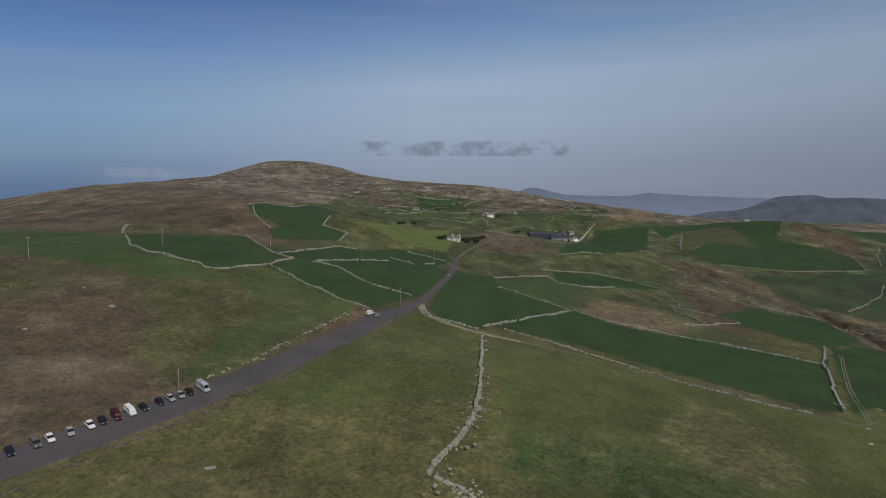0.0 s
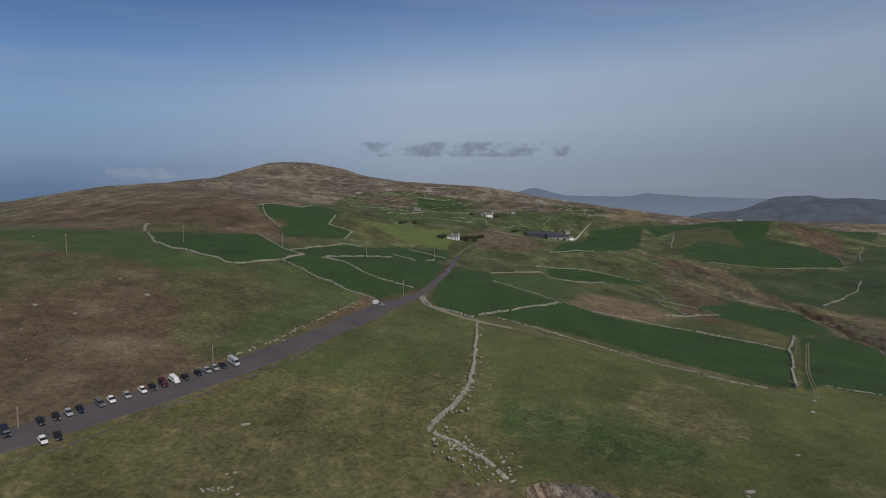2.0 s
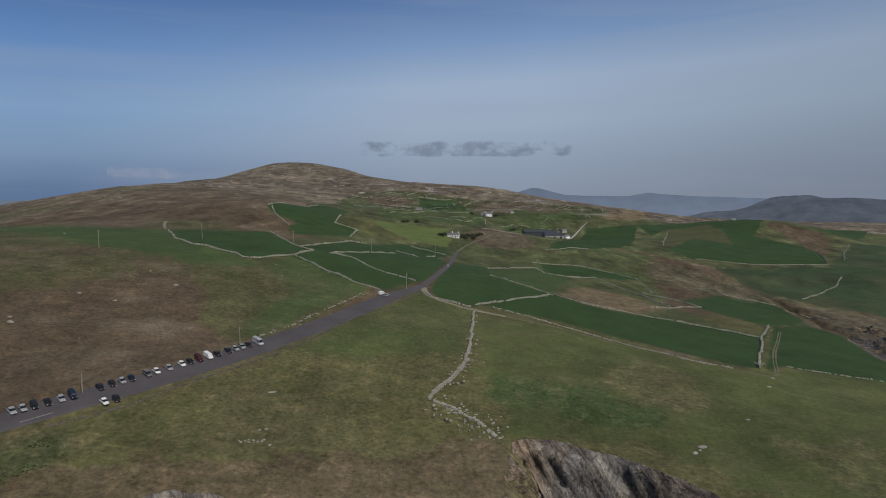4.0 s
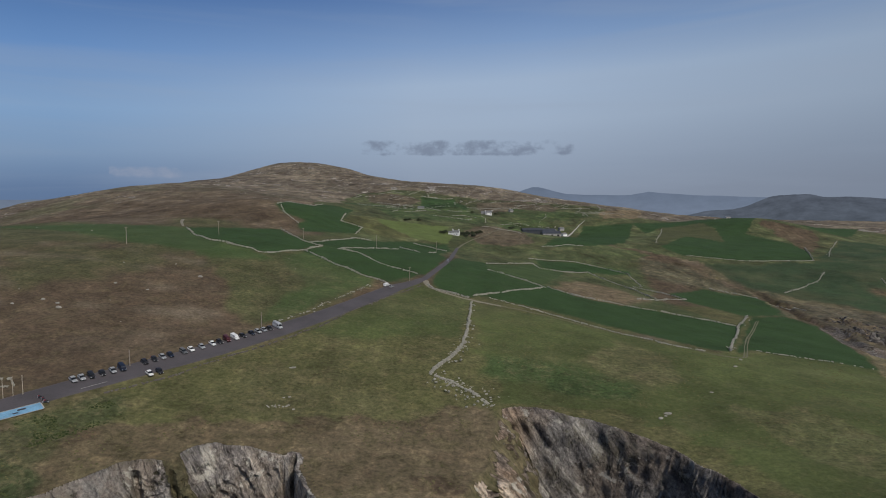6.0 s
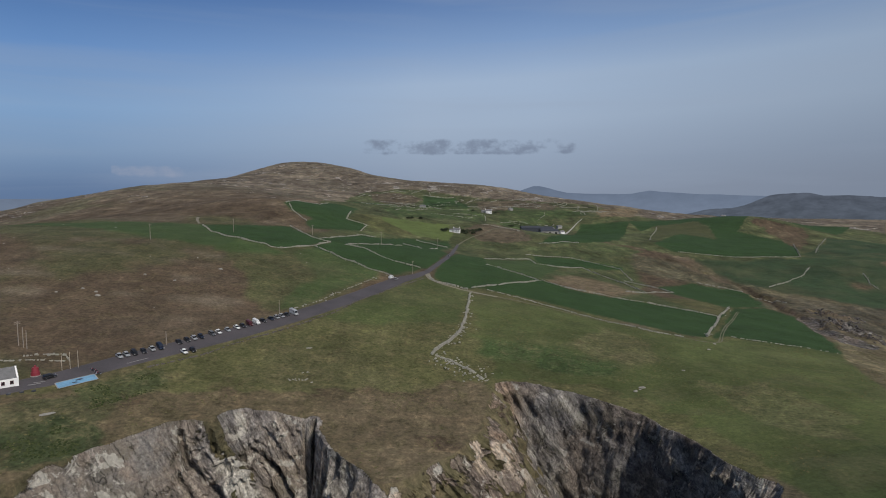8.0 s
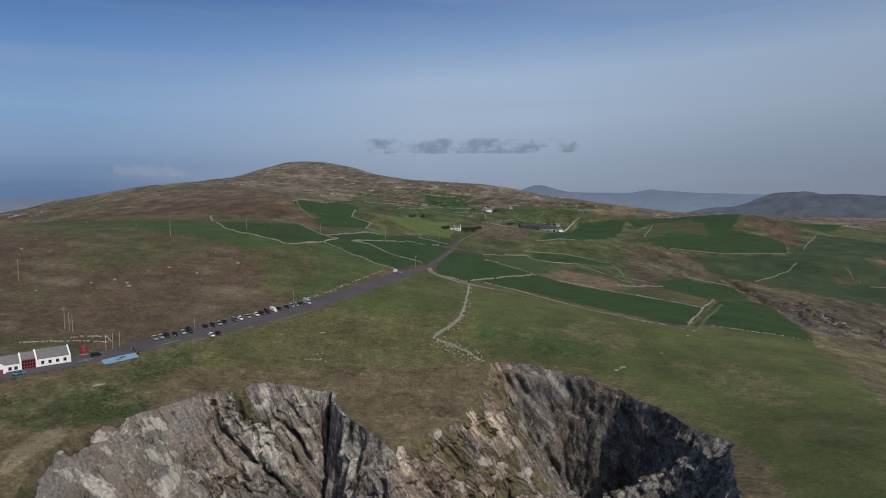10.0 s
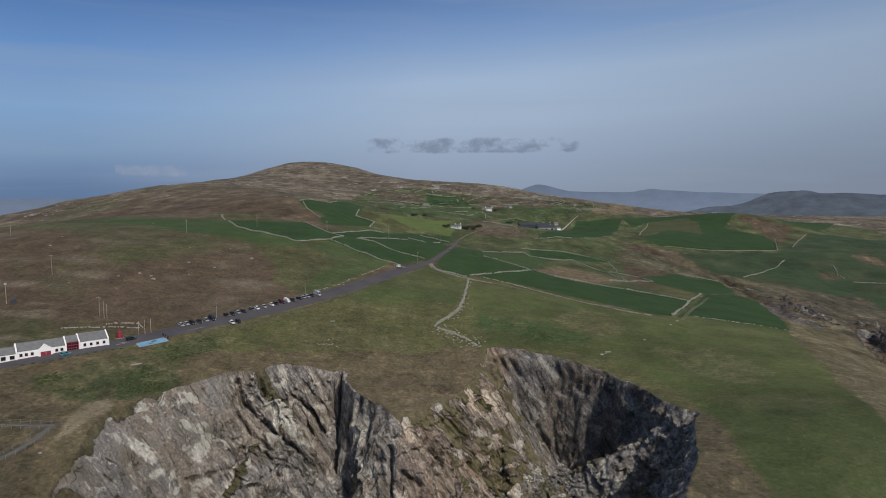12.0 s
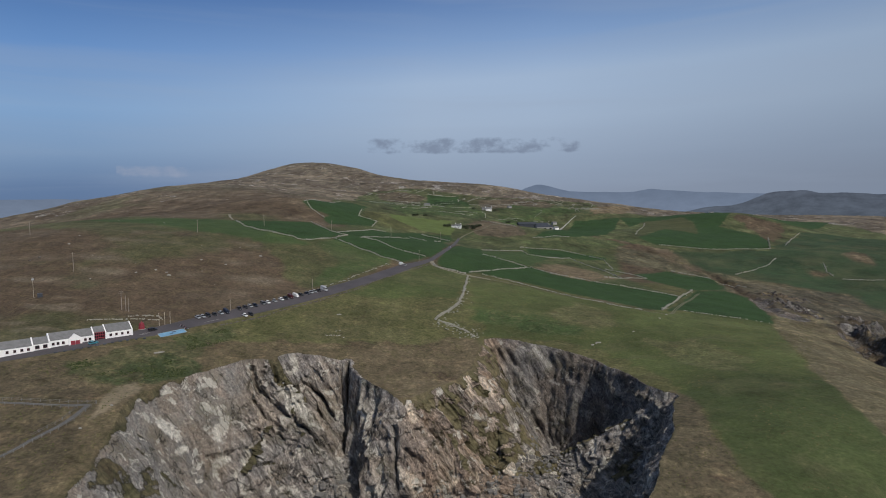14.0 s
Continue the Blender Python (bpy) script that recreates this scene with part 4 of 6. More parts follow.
def paint_ground(x, y, z, slope, rock, drop, out):
    """Base colours and kinds (rock, rough turf, dark rock with painted shade) for every point of the ground."""
    w1, w2 = fbm(x / 9, y / 9, 0, 3, 71), fbm(x / 9, y / 9, 7, 3, 72)
    b1, b2 = fbm(x / 22, y / 22, 0, 5, 78, 0.6), fbm(x / 22, y / 22, 7, 5, 79, 0.6)
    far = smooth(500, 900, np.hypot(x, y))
    patch = fbm(x / 60, y / 60, 0, 5, 73, 0.6)
    cover = np.array(HEATHER) + (smooth(0.1, 0.8, patch) * (1 - 0.85 * far))[:, None] * (np.array(OLIVE) - HEATHER) * 0.8
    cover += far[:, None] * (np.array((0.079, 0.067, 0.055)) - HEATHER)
    patch2 = fbm(x / 110, y / 60, 3, 6, 74, 0.62)
    cover += smooth(0.05, 0.75, patch2)[:, None] * (np.array((0.145, 0.122, 0.094)) - cover) * (0.22 + 0.4 * far[:, None])
    cover *= 1 - 0.22 * (far * smooth(0.0, -0.8, patch2))[:, None]
    rough = np.full(x.shape, 0.45) + 0.3 * far
    # haze of distance put into the colour: far moor up to 1.6 times brighter
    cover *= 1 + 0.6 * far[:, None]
    worn = smooth(0.62, 0.95, fbm(x / 34, y / 9, 5, 5, 84, 0.55)) * 0.55 * (1 - far)
    cover += worn[:, None] * (np.array((0.165, 0.138, 0.102)) - cover)
    moor = np.ones(x.shape, bool)
    for color, r, pts, ragged in FIELDS:
        warp = ragged or (4.5 if r > 0.25 else 3.5 if r > 0.15 else 1.2)
        m = inside(x + warp * (b1 if r > 0.25 else w1), y + warp * (b2 if r > 0.25 else w2), pts)
        cover[m], rough[m] = color, r
        moor[m] = False
    g = (rough > 0.15) & (rough < 0.7) & ~moor
    cover[g] *= (1 + 0.18 * fbm(x[g] / 40, y[g] / 40, 0, 5, 75, 0.6))[:, None]
    bleach = 0.6 * g * smooth(0.1, 0.9, fbm(x / 34, y / 20, 4, 5, 80, 0.6)) * 0.5
    cover += bleach[:, None] * (np.array((0.115, 0.108, 0.058)) - cover)
    # worn verges of the road
    verge = smooth(11, 6, to_path(x, y, ROAD[:15])) * (0.35 + 0.3 * w1)
    cover += np.clip(verge, 0, 0.7)[:, None] * (np.array((0.11, 0.088, 0.055)) - cover)
    # bare rock: on the faces, except for the green ledges
    ledge = fbm(x / 14, y / 14, z / 14, 5, 76, 0.6)
    bare = rock * np.clip(smooth(0.8, 1.6, slope) * 0.85 + 0.15 - 0.5 * ledge, 0, 1)
    bare = np.maximum(bare, rock * smooth(1.7, 2.6, slope))
    bare = np.where(drop > 30, np.maximum(bare, 0.85), bare)
    bare = bare * np.where(((x > -15) & (x < 17)) | (x < -90), smooth(0.5, 4, drop + 2.5 * fbm(x / 7, y / 7, 4, 3, 81)), 1)
    out_crop = smooth(1.15 - 0.9 * far, 1.45 - 0.5 * far, fbm(x / 25, y / 25, 0, 6, 77, 0.6)) * moor * 0.6
    bare = np.maximum(bare, out_crop)
    close = gully(x, y)[1]
    bare = np.maximum(bare, close * smooth(330, 270, y) * np.clip(0.75 - 0.6 * ledge, 0, 1))
    cover += (close * smooth(520, 420, y) * 0.7)[:, None] * (np.array((0.12, 0.09, 0.066)) - cover)
    bank = (x > -19) & (y > 50) & (x - 20 < (108 - y) * 0.8) & (x < 46)
    bare = np.where(bank, rock * np.clip(0.47 + 1.1 * fbm(x / 6, y / 6, z / 6, 5, 82, 0.65), 0, 1), bare)
    tongue = smooth(3.8, 2.0, to_line(x, y, (-66, 67), (-56, 60.5))[0] + 1.2 * w1)
    bare = bare * (1 - 0.9 * tongue)
    pale = np.zeros(x.shape)
    cliff = drop > 1
    at = np.stack([x[cliff] + 0.8 * w1[cliff], y[cliff] + 0.8 * w2[cliff], z[cliff]], 1)
    ragged = fbm(at[:, 0] / 2.4, at[:, 1] / 2.4, at[:, 2] / 2.4, 4, 83, 0.65)
    for a, b, r in SLABS:
        pale[cliff] = np.maximum(pale[cliff], smooth(1.45 * r, 1.15 * r, to_edge(at, a, b) + 0.75 * r * ragged))
    bare = np.maximum(bare, pale * rock)
    # dark slate of chasm and crags; the chasm's shade is coloured in too
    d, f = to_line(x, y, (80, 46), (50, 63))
    dark_beds_shade = (0.5 * smooth(20, 32, x) + 0.35 * smooth(44, 58, x)) * rock * (y > 30) * smooth(5, 9, d) * smooth(74, 86, y + 0.8 * np.maximum(x - 46, 0)) + 1.1 * close * smooth(330, 300, y)
    calm = smooth(-70, -80, x) * (out > 0)
    town = inside(x, y, [(-157, 802), (-163, 993), (-101, 1074), (-48, 1073), (15, 1018), (264, 965), (281, 865), (123, 700), (60, 600), (9, 590), (-86, 600)])
    hill = np.maximum(moor * (0.15 + 0.75 * far), 0.9 * town)
    hill = np.maximum(hill, 0.75 * (rough > 0.28) * smooth(260, 420, y))
    hill = np.maximum(hill, 0.9 * (rough > 0.7) * smooth(150, 200, x))
    warm = smooth(-17, -9, x) * smooth(34, 22, x) * (out > 0)
    wear = np.stack([calm, hill, warm], 1)
    cover = np.where((out > 0)[:, None], np.where((x > -30)[:, None], np.array((0.115, 0.1, 0.058)), np.array((0.086, 0.077, 0.045))), cover)
    rough = np.where(out > 0, 0.9, rough)
    return cover * 0.92, np.stack([bare, rough, dark_beds_shade * 0.8, pale], 1), wear


ground = build_ground()


def part(name, bm, mat, parent=None, label=""):
    me = bpy.data.meshes.new(name)
    bm.to_mesh(me)
    bm.free()
    me.materials.append(mat)
    ob = new(name, me)
    if parent is not None:
        ob.parent = parent
    if label:
        ob["label"] = label
    return ob


def box(bm, x0, x1, y0, y1, z0, z1, m=None):
    vs = [bm.verts.new((x, y, z)) for z in (z0, z1) for x, y in ((x0, y0), (x1, y0), (x1, y1), (x0, y1))]
    for f in ((3, 2, 1, 0), (4, 5, 6, 7), (0, 1, 5, 4), (1, 2, 6, 5), (2, 3, 7, 6), (3, 0, 4, 7)):
        bm.faces.new([vs[k] for k in f])
    if m is not None:
        bmesh.ops.transform(bm, matrix=m, verts=vs)
    return vs


def sheet(name, pts, widths, mat, lift, label, category, step=2.0):
    """A ribbon laid on the ground, with a crown and thin edges."""
    line, wid = [], []
    for (a, b), (wa, wb) in zip(zip(pts, pts[1:]), zip(widths, widths[1:])):
        n = max(1, int(math.dist(a, b) / step))
        for k in range(n):
            f = k / n
            line.append((a[0] + f * (b[0] - a[0]), a[1] + f * (b[1] - a[1])))
            wid.append(wa + f * (wb - wa))
    line.append(pts[-1]), wid.append(widths[-1])
    line, wid = np.array(line), np.array(wid)
    for _ in range(3):
        line[1:-1] = (line[:-2] + 2 * line[1:-1] + line[2:]) / 4
    d = np.gradient(line, axis=0)
    d /= np.hypot(d[:, 0], d[:, 1])[:, None]
    side = np.stack([-d[:, 1], d[:, 0]], 1)
    across = np.linspace(-0.5, 0.5, 7)
    wob = 0.35 * fbm(np.arange(len(line)) / 4.0, np.zeros(len(line)), 0, 3, 5)
    P = line[:, None] + side[:, None] * (across[None, :, None] * (wid + wob)[:, None, None])
    Z = land(P[..., 0], P[..., 1]) + lift
    Z[:, 0] -= lift + 0.3
    Z[:, -1] -= lift + 0.3
    n, k = Z.shape
    verts = np.concatenate([P, Z[..., None]], -1).reshape(-1, 3)
    idx = np.arange(n * k).reshape(n, k)
    quads = np.stack([idx[:-1, :-1], idx[1:, :-1], idx[1:, 1:], idx[:-1, 1:]], -1).reshape(-1, 4)
    me = bpy.data.meshes.new(name)
    me.from_pydata(verts.tolist(), [], quads.tolist())
    me.materials.append(mat)
    return tagged(new(name, me), label, category, kind="structure")


# ---------------------------------------------------------------- sea and distance
bm = bmesh.new()
bmesh.ops.create_circle(bm, cap_ends=True, radius=4900, segments=96, matrix=pose(0, 0, SEA))
tagged(part("sea", bm, sea_material()), "dark blue-green sea under the cliffs", "sea", kind="structure")


def far_range(name, dist, profile, low, high, label, vary=0.07):
    """A far line of hills: a ridge in the round, set out by bearing (degrees) and height."""
    az = np.linspace(profile[0][0], profile[-1][0], 260)
    top = np.interp(az, [p[0] for p in profile], [p[1] for p in profile])
    top = top + 3.0 * fbm(az * 0.6, az * 0.0, 0, 5, 90) * np.minimum(1, (top + 70) / 60)
    verts, faces = [], []
    for k, (deg, h) in enumerate(zip(az, top)):
        s, c = math.sin(radians(deg)), math.cos(radians(deg))
        for r, z in ((dist - 320, SEA - 8), (dist - 180, SEA + (h - SEA) * 0.45), (dist, h), (dist + 160, SEA - 8)):
            verts.append((s * r, c * r, z))
    for k in range(len(az) - 1):
        for j in range(3):
            a = 4 * k + j
            faces.append((a, a + 4, a + 5, a + 1))
    me = bpy.data.meshes.new(name)
    me.from_pydata(verts, [], faces)
    me.polygons.foreach_set("use_smooth", np.ones(len(faces), bool))
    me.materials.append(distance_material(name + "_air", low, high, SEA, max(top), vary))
    return tagged(new(name, me), label, "hills", kind="structure")


# both colours carry the haze, paler towards the foot
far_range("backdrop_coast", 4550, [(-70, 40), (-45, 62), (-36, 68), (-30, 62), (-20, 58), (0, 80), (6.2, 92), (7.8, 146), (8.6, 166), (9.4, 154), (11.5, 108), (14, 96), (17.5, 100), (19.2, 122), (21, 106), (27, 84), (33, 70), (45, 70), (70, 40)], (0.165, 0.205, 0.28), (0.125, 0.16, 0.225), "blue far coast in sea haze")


def far_hill(dist, profile, low, high, label):
    return far_range("backdrop_hill", dist, profile, low, high, label, 0.3)


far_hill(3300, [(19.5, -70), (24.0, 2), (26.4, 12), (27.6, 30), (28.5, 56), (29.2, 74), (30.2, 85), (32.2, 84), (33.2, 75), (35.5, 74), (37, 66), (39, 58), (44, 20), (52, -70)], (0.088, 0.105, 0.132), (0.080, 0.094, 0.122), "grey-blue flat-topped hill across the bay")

sheet("road", ROAD, ROAD_W, TARMAC, 0.18, "grey tarmac road that widens into a car park", "road")
SIDE = [(-10, 262), (-8, 250), (2, 240), (14, 236), (31, 230), (56, 222), (77, 208), (106, 191), (119, 177.5), (126, 174.8), (132.5, 176.5), (138, 187), (145, 201), (156, 221), (174, 250), (190, 276)]
sheet("track", SIDE[:5], [4.5, 4, 3.6, 3.4, 3.0], TRACK, 0.1, "pale worn farm track that leaves the road", "track")
for off in (-0.8, 0.8):
    sheet("track", [(x + off, y + off * 0.4) for x, y in SIDE[4:]], [0.8] * (len(SIDE) - 4), RUT, 0.08, "pale wheel rut of a grass farm track", "track")
sheet("track", [(-196, 366), (-190, 350), (-178, 326)], [3, 2.6, 2.2], TRACK, 0.1, "pale dirt track climbing the moor", "track")
sheet("track", [(12, 458), (19, 490), (30, 520), (46, 552), (60, 590), (85, 640), (112, 664)], [3.0, 2.4, 2.2, 2.0, 2.0, 2.0, 2.2], RUT, 0.12, "narrow earth lane with grassy edges", "track", 3.0)
sheet("track", [(112, 664), (140, 672), (160, 700), (178, 736), (190, 762), (205, 790)], [2.6, 5, 5.5, 2.4, 1.8, 1.6], CONCRETE, 0.15, "pale concrete farm lane and yard", "track", 4.0)
sheet("path", [(-190, 2), (-160, 6), (-132, 8), (-118, 9), (-106, 11)], [1.5] * 5, PATHWAY, 0.14, "grey concrete footpath over the heath", "path")
sheet("path", [(-106.5, 10), (-106.5, 2), (-109, -8), (-113, -20), (-121, -38), (-132, -60)], [1.6] * 6, PATHWAY, 0.14, "grey concrete footpath over the heath", "path")

# ---------------------------------------------------------------- dry stone walls


def chunks(centres, sizes, turns, rng, mat, name, ragged=0.22):
    """Many rough stones in one mesh."""
    base = np.array([(x, y, z) for z in (-1, 1) for x, y in ((-1, -1), (1, -1), (1, 1), (-1, 1))]) * 0.5
    n = len(centres)
    pts = base[None] * (1 + rng.uniform(-ragged, ragged, (n, 8, 3))) * np.array(sizes)[:, None]
    c, s = np.cos(turns)[:, None], np.sin(turns)[:, None]
    x, y = pts[..., 0] * c - pts[..., 1] * s, pts[..., 0] * s + pts[..., 1] * c
    pts = np.stack([x, y, pts[..., 2]], -1) + np.array(centres)[:, None]
    quad = np.array([(3, 2, 1, 0), (4, 5, 6, 7), (0, 1, 5, 4), (1, 2, 6, 5), (2, 3, 7, 6), (3, 0, 4, 7)])
    faces = (quad[None] + 8 * np.arange(n)[:, None, None]).reshape(-1, 4)
    me = bpy.data.meshes.new(name)
    me.from_pydata(pts.reshape(-1, 3).tolist(), [], faces.tolist())
    me.materials.append(mat)
    return new(name, me)


def stone_wall(pts, high=0.9, wide=0.5, spill=0.12, gap=0.2, label="tumbled grey dry stone field wall", step=0.55):
    rng = np.random.default_rng(int(abs(pts[0][0] * 7 + pts[0][1] * 13)) + len(pts))
    line, way = [], []
    for a, b in zip(pts, pts[1:]):
        n = max(1, int(math.dist(a, b) / step))
        for k in range(n):
            line.append((a[0] + (b[0] - a[0]) * k / n, a[1] + (b[1] - a[1]) * k / n))
            way.append(math.atan2(b[1] - a[1], b[0] - a[0]))
    line, way = np.array(line), np.array(way)
    t = np.arange(len(line))
    line = line + np.stack([fbm(t / 16.0, t * 0.0, 0, 2, 5), fbm(t / 16.0, t * 0.0, 9, 2, 6)], 1) * 0.7
    hgt = high * (0.75 + 0.35 * fbm(t / 9.0, t * 0.0 + pts[0][0], 0, 3, 9))
    z = land(line[:, 0], line[:, 1])
    keep = rng.uniform(size=len(line)) > gap
    C, S, T = [], [], []
    for k in np.flatnonzero(keep):
        h, turn = max(0.35, hgt[k]), way[k]
        nx, ny = -math.sin(turn), math.cos(turn)
        for low, top in ((-0.2, 0.55 * h), (0.5 * h, h)):
            o = rng.uniform(-0.22, 0.22)
            C.append((line[k, 0] + nx * o, line[k, 1] + ny * o, z[k] + (low + top) / 2))
            S.append((step * rng.uniform(0.85, 1.35), wide * rng.uniform(0.7, 1.1) * (1.1 if low < 0 else 0.75), (top - low) * rng.uniform(0.85, 1.2)))
            T.append(turn + rng.uniform(-0.3, 0.3))
        for _ in range(rng.poisson(spill)):
            o, q = rng.normal() * (0.9 + spill * 0.9), rng.uniform(0.2, 0.6)
            C.append((line[k, 0] + nx * o, line[k, 1] + ny * o, z[k] + q * 0.25))
            S.append((q * 1.4, q, q * 0.8))
            T.append(rng.uniform(0, 3))
    return tagged(chunks(C, S, np.array(T), rng, WALLSTONE, "stone_wall"), label, "wall", "dry stone field walls")


stone_wall([(15, 231), (13.5, 198), (11.5, 177), (9.5, 162)], 1.3, 0.9, 0.4)
stone_wall([(9.5, 162), (4, 145), (-1, 135), (-2.5, 128.5)], 1.2, 1.1, 1.6, label="collapsed dry stone wall spilling pale rubble")
stone_wall([(-2.5, 128.5), (3, 126), (10, 120), (14, 114.5), (18, 109.5)], 0.5, 1.1, 3.2, label="collapsed dry stone wall spilling pale rubble")
stone_wall([(-175, 323), (-155, 292), (-140, 279), (-133, 279), (-123, 274), (-112, 271), (-107, 265), (-101, 266), (-86, 287)])
stone_wall([(-86, 287), (-82, 284), (-61, 264), (-46, 253), (-30, 245)])
stone_wall([(-124, 369), (-109, 344), (-90, 318), (-79, 311), (-86, 287)])
stone_wall([(-90, 318), (-78, 357), (-70, 391), (-58, 400)])
stone_wall([(-70, 310), (-55, 305), (-38, 284), (-14, 273)])
stone_wall([(-35, 383), (-17, 362)])
stone_wall([(-28, 443), (3, 424)])
stone_wall([(-12, 378), (-6, 392)])
stone_wall([(-68, 312), (-33, 360)], 0.8)
stone_wall([(-104, 540), (-101, 522), (-94, 464), (-75, 462), (-75, 420)])
stone_wall([(16, 244), (30, 256), (42, 268), (64, 292)])
stone_wall([(64, 292), (57, 302), (45, 313), (31, 324)])
stone_wall([(66, 296), (80, 283), (107, 277), (136, 267), (168, 256)])
stone_wall([(188, 286), (168, 254), (154, 228), (140, 204), (131, 187)], 1.1, 0.8, 0.25)
stone_wall([(31, 359), (53, 397), (75, 413), (77, 390), (96, 389), (119, 407), (124, 384), (137, 349), (143, 316)])
stone_wall([(74, 441), (116, 446), (138, 432), (154, 416), (150, 365)])
stone_wall([(125, 302), (168, 328), (160, 346), (141, 360)], 0.9)
stone_wall([(407, 591), (361, 499)], 1.4, label="dark straight stone wall below a brown knoll")
stone_wall([(361, 499), (294, 492), (240, 506)], 0.8)
stone_wall([(269, 387), (294, 404), (323, 429), (344, 455)])
stone_wall([(378, 432), (364, 402), (361, 387)], 0.8)
stone_wall([(361, 376), (398, 372)], 0.6)
stone_wall([(389, 520), (430, 580), (471, 633)])
stone_wall([(234, 577), (260, 640), (293, 720)])
stone_wall([(146, 195.5), (160, 191.6), (178, 188.6), (196, 183.6)], 0.3, 0.4, 0.1, 0.6)
stone_wall([(-9, 252), (-5, 246), (4, 243), (15, 240)], 0.9, 0.9, 0.5)
stone_wall([(209, 386), (240, 362), (252, 330)], 0.7, 0.9)
stone_wall([(96, 507), (122, 520), (141, 519)], 0.9)
stone_wall([(-150, 464), (-139, 436), (-118, 404)], 0.9)
stone_wall([(-154, 466), (-150, 560), (-148, 640)], 0.9)
stone_wall([(-68, 162), (-58, 181), (-48, 209), (-38, 236)], 0.3, 0.4, 0.5, 0.7, "scattered stones along the roadside bank")
stone_wall([(-138, 88), (-132, 90.5), (-125, 92.5), (-121.5, 88.5)], 0.14, 0.35, 0.3, 0.35, "low ruined stone enclosure behind the flagpoles")
stone_wall([(-150, 80), (-141, 84), (-132, 86), (-122, 88)], 0.12, 0.35, 0.4, 0.4, "low ruined stone enclosure behind the flagpoles")
stone_wall([(24, 246), (47, 233.6), (70, 217.6), (88, 201.6), (104, 188.4), (118, 182.5)], 0.45, 0.6, 0.3, 0.3, "low grassed-over stone bank beside the farm track")
stone_wall([(-98.6, 91.2), (-83.6, 110.2), (-72.6, 128.2), (-61.6, 144.2), (-49.6, 163.4), (-39.6, 191.4), (-25, 223), (-12, 250)], 0.22, 0.45, 0.1, 0.45, "low dark stone kerb bank along the car park").data.materials[0] = DARKROCK
rng = np.random.default_rng(7)
PLOTS = [(-150, 810), (-160, 985), (-100, 1060), (-45, 1060), (90, 975), (255, 955), (270, 865), (200, 790), (110, 700), (50, 620), (-85, 612)]
for _ in range(64):
    while True:
        x0, y0 = rng.uniform(-160, 270), rng.uniform(605, 1060)
        if inside(np.array([x0]), np.array([y0]), PLOTS)[0]:
            break
    turn, length = rng.choice((0.15, 1.25)) + rng.normal() * 0.3, rng.uniform(18, 52)
    turn_2 = turn + rng.choice((-1.3, 0.25, 1.2))
    mid = (x0 + length * math.cos(turn), y0 + length * math.sin(turn))
    stone_wall([(x0, y0), mid, (mid[0] + 0.5 * length * math.cos(turn_2), mid[1] + 0.5 * length * math.sin(turn_2))], rng.uniform(0.7, 1.2), 0.8, 0.4, rng.uniform(0.25, 0.6), "broken stone wall of an old small field", 0.9)


# ---------------------------------------------------------------- boulders


def boulder(x, y, sx, sy, sz, turn=0.0, label="pale lichen-grey boulder half sunk in turf"):
    bm = bmesh.new()
    bmesh.ops.create_icosphere(bm, subdivisions=2, radius=0.5)
    for v in bm.verts:
        n = noise.noise(v.co * 2.3 + Vector((x, y, 0))) * 0.28
        v.co = v.co * (1 + n)
        v.co.z = max(v.co.z, -0.35)
    bmesh.ops.scale(bm, vec=(sx, sy, sz), verts=bm.verts)
    ob = part("boulder", bm, BOULDER)
    ob.matrix_world = pose(x, y, gz(x, y) + sz * 0.12, 0, 0, turn)
    return tagged(ob, label, "boulder", "boulders on the grass")


for x, y, sx, sy, sz, turn in ((-51, 124.5, 2.6, 1.4, 0.5, 15), (-47, 105, 1.1, 0.8, 0.5, 10), (-48.6, 104.2, 0.8, 0.6, 0.4, 30), (-44, 98, 1.2, 0.8, 0.4, 80), (-107, 56, 4.2, 2.0, 0.5, 40), (74, 110, 2.6, 1.8, 0.7, 10), (70.5, 106.5, 2.2, 1.4, 0.6, 50), (72.5, 108, 1.0, 0.8, 0.5, 0), (-115, 202, 2.2, 1.6, 1.2, 0), (-127, 176, 1.4, 1.0, 0.8, 0), (-146, 146, 2.4, 1.6, 1.3, 0), (-149, 150, 1.6, 1.2, 0.9, 0), (-156, 152, 1.6, 1.2, 0.9, 30), (-163, 145, 1.3, 1.0, 0.8, 0), (-142, 178, 1.5, 1.2, 0.9, 0), (-228, 190, 1.8, 1.4, 1.0, 0), (-100, 12, 1.2, 0.8, 0.5, 0), (-92, 28, 1.0, 0.8, 0.4, 0), (-101, -2, 1.0, 0.7, 0.5, 0), (120, 160, 1.6, 1.2, 0.6, 0), (96, 128, 1.4, 1.0, 0.5, 0), (128, 172, 1.5, 1.2, 0.8, 0)):
    boulder(x, y, sx, sy, sz, turn)
for x, y in ((-136, 50), (-134.2, 51.8), (-132.4, 53.6), (-130.6, 55.6), (-128.8, 57.6), (-127, 59.7), (-125.2, 61.7), (-123.2, 63.6), (-120.8, 65.4), (-118.4, 67), (-138.2, 48.2), (-140.4, 46.4)):
    boulder(x, y, 1.3, 0.8, 0.9, 45, "dark kerb boulder along the edge of the forecourt").data.materials[0] = SHEDROOF
rng = np.random.default_rng(12)
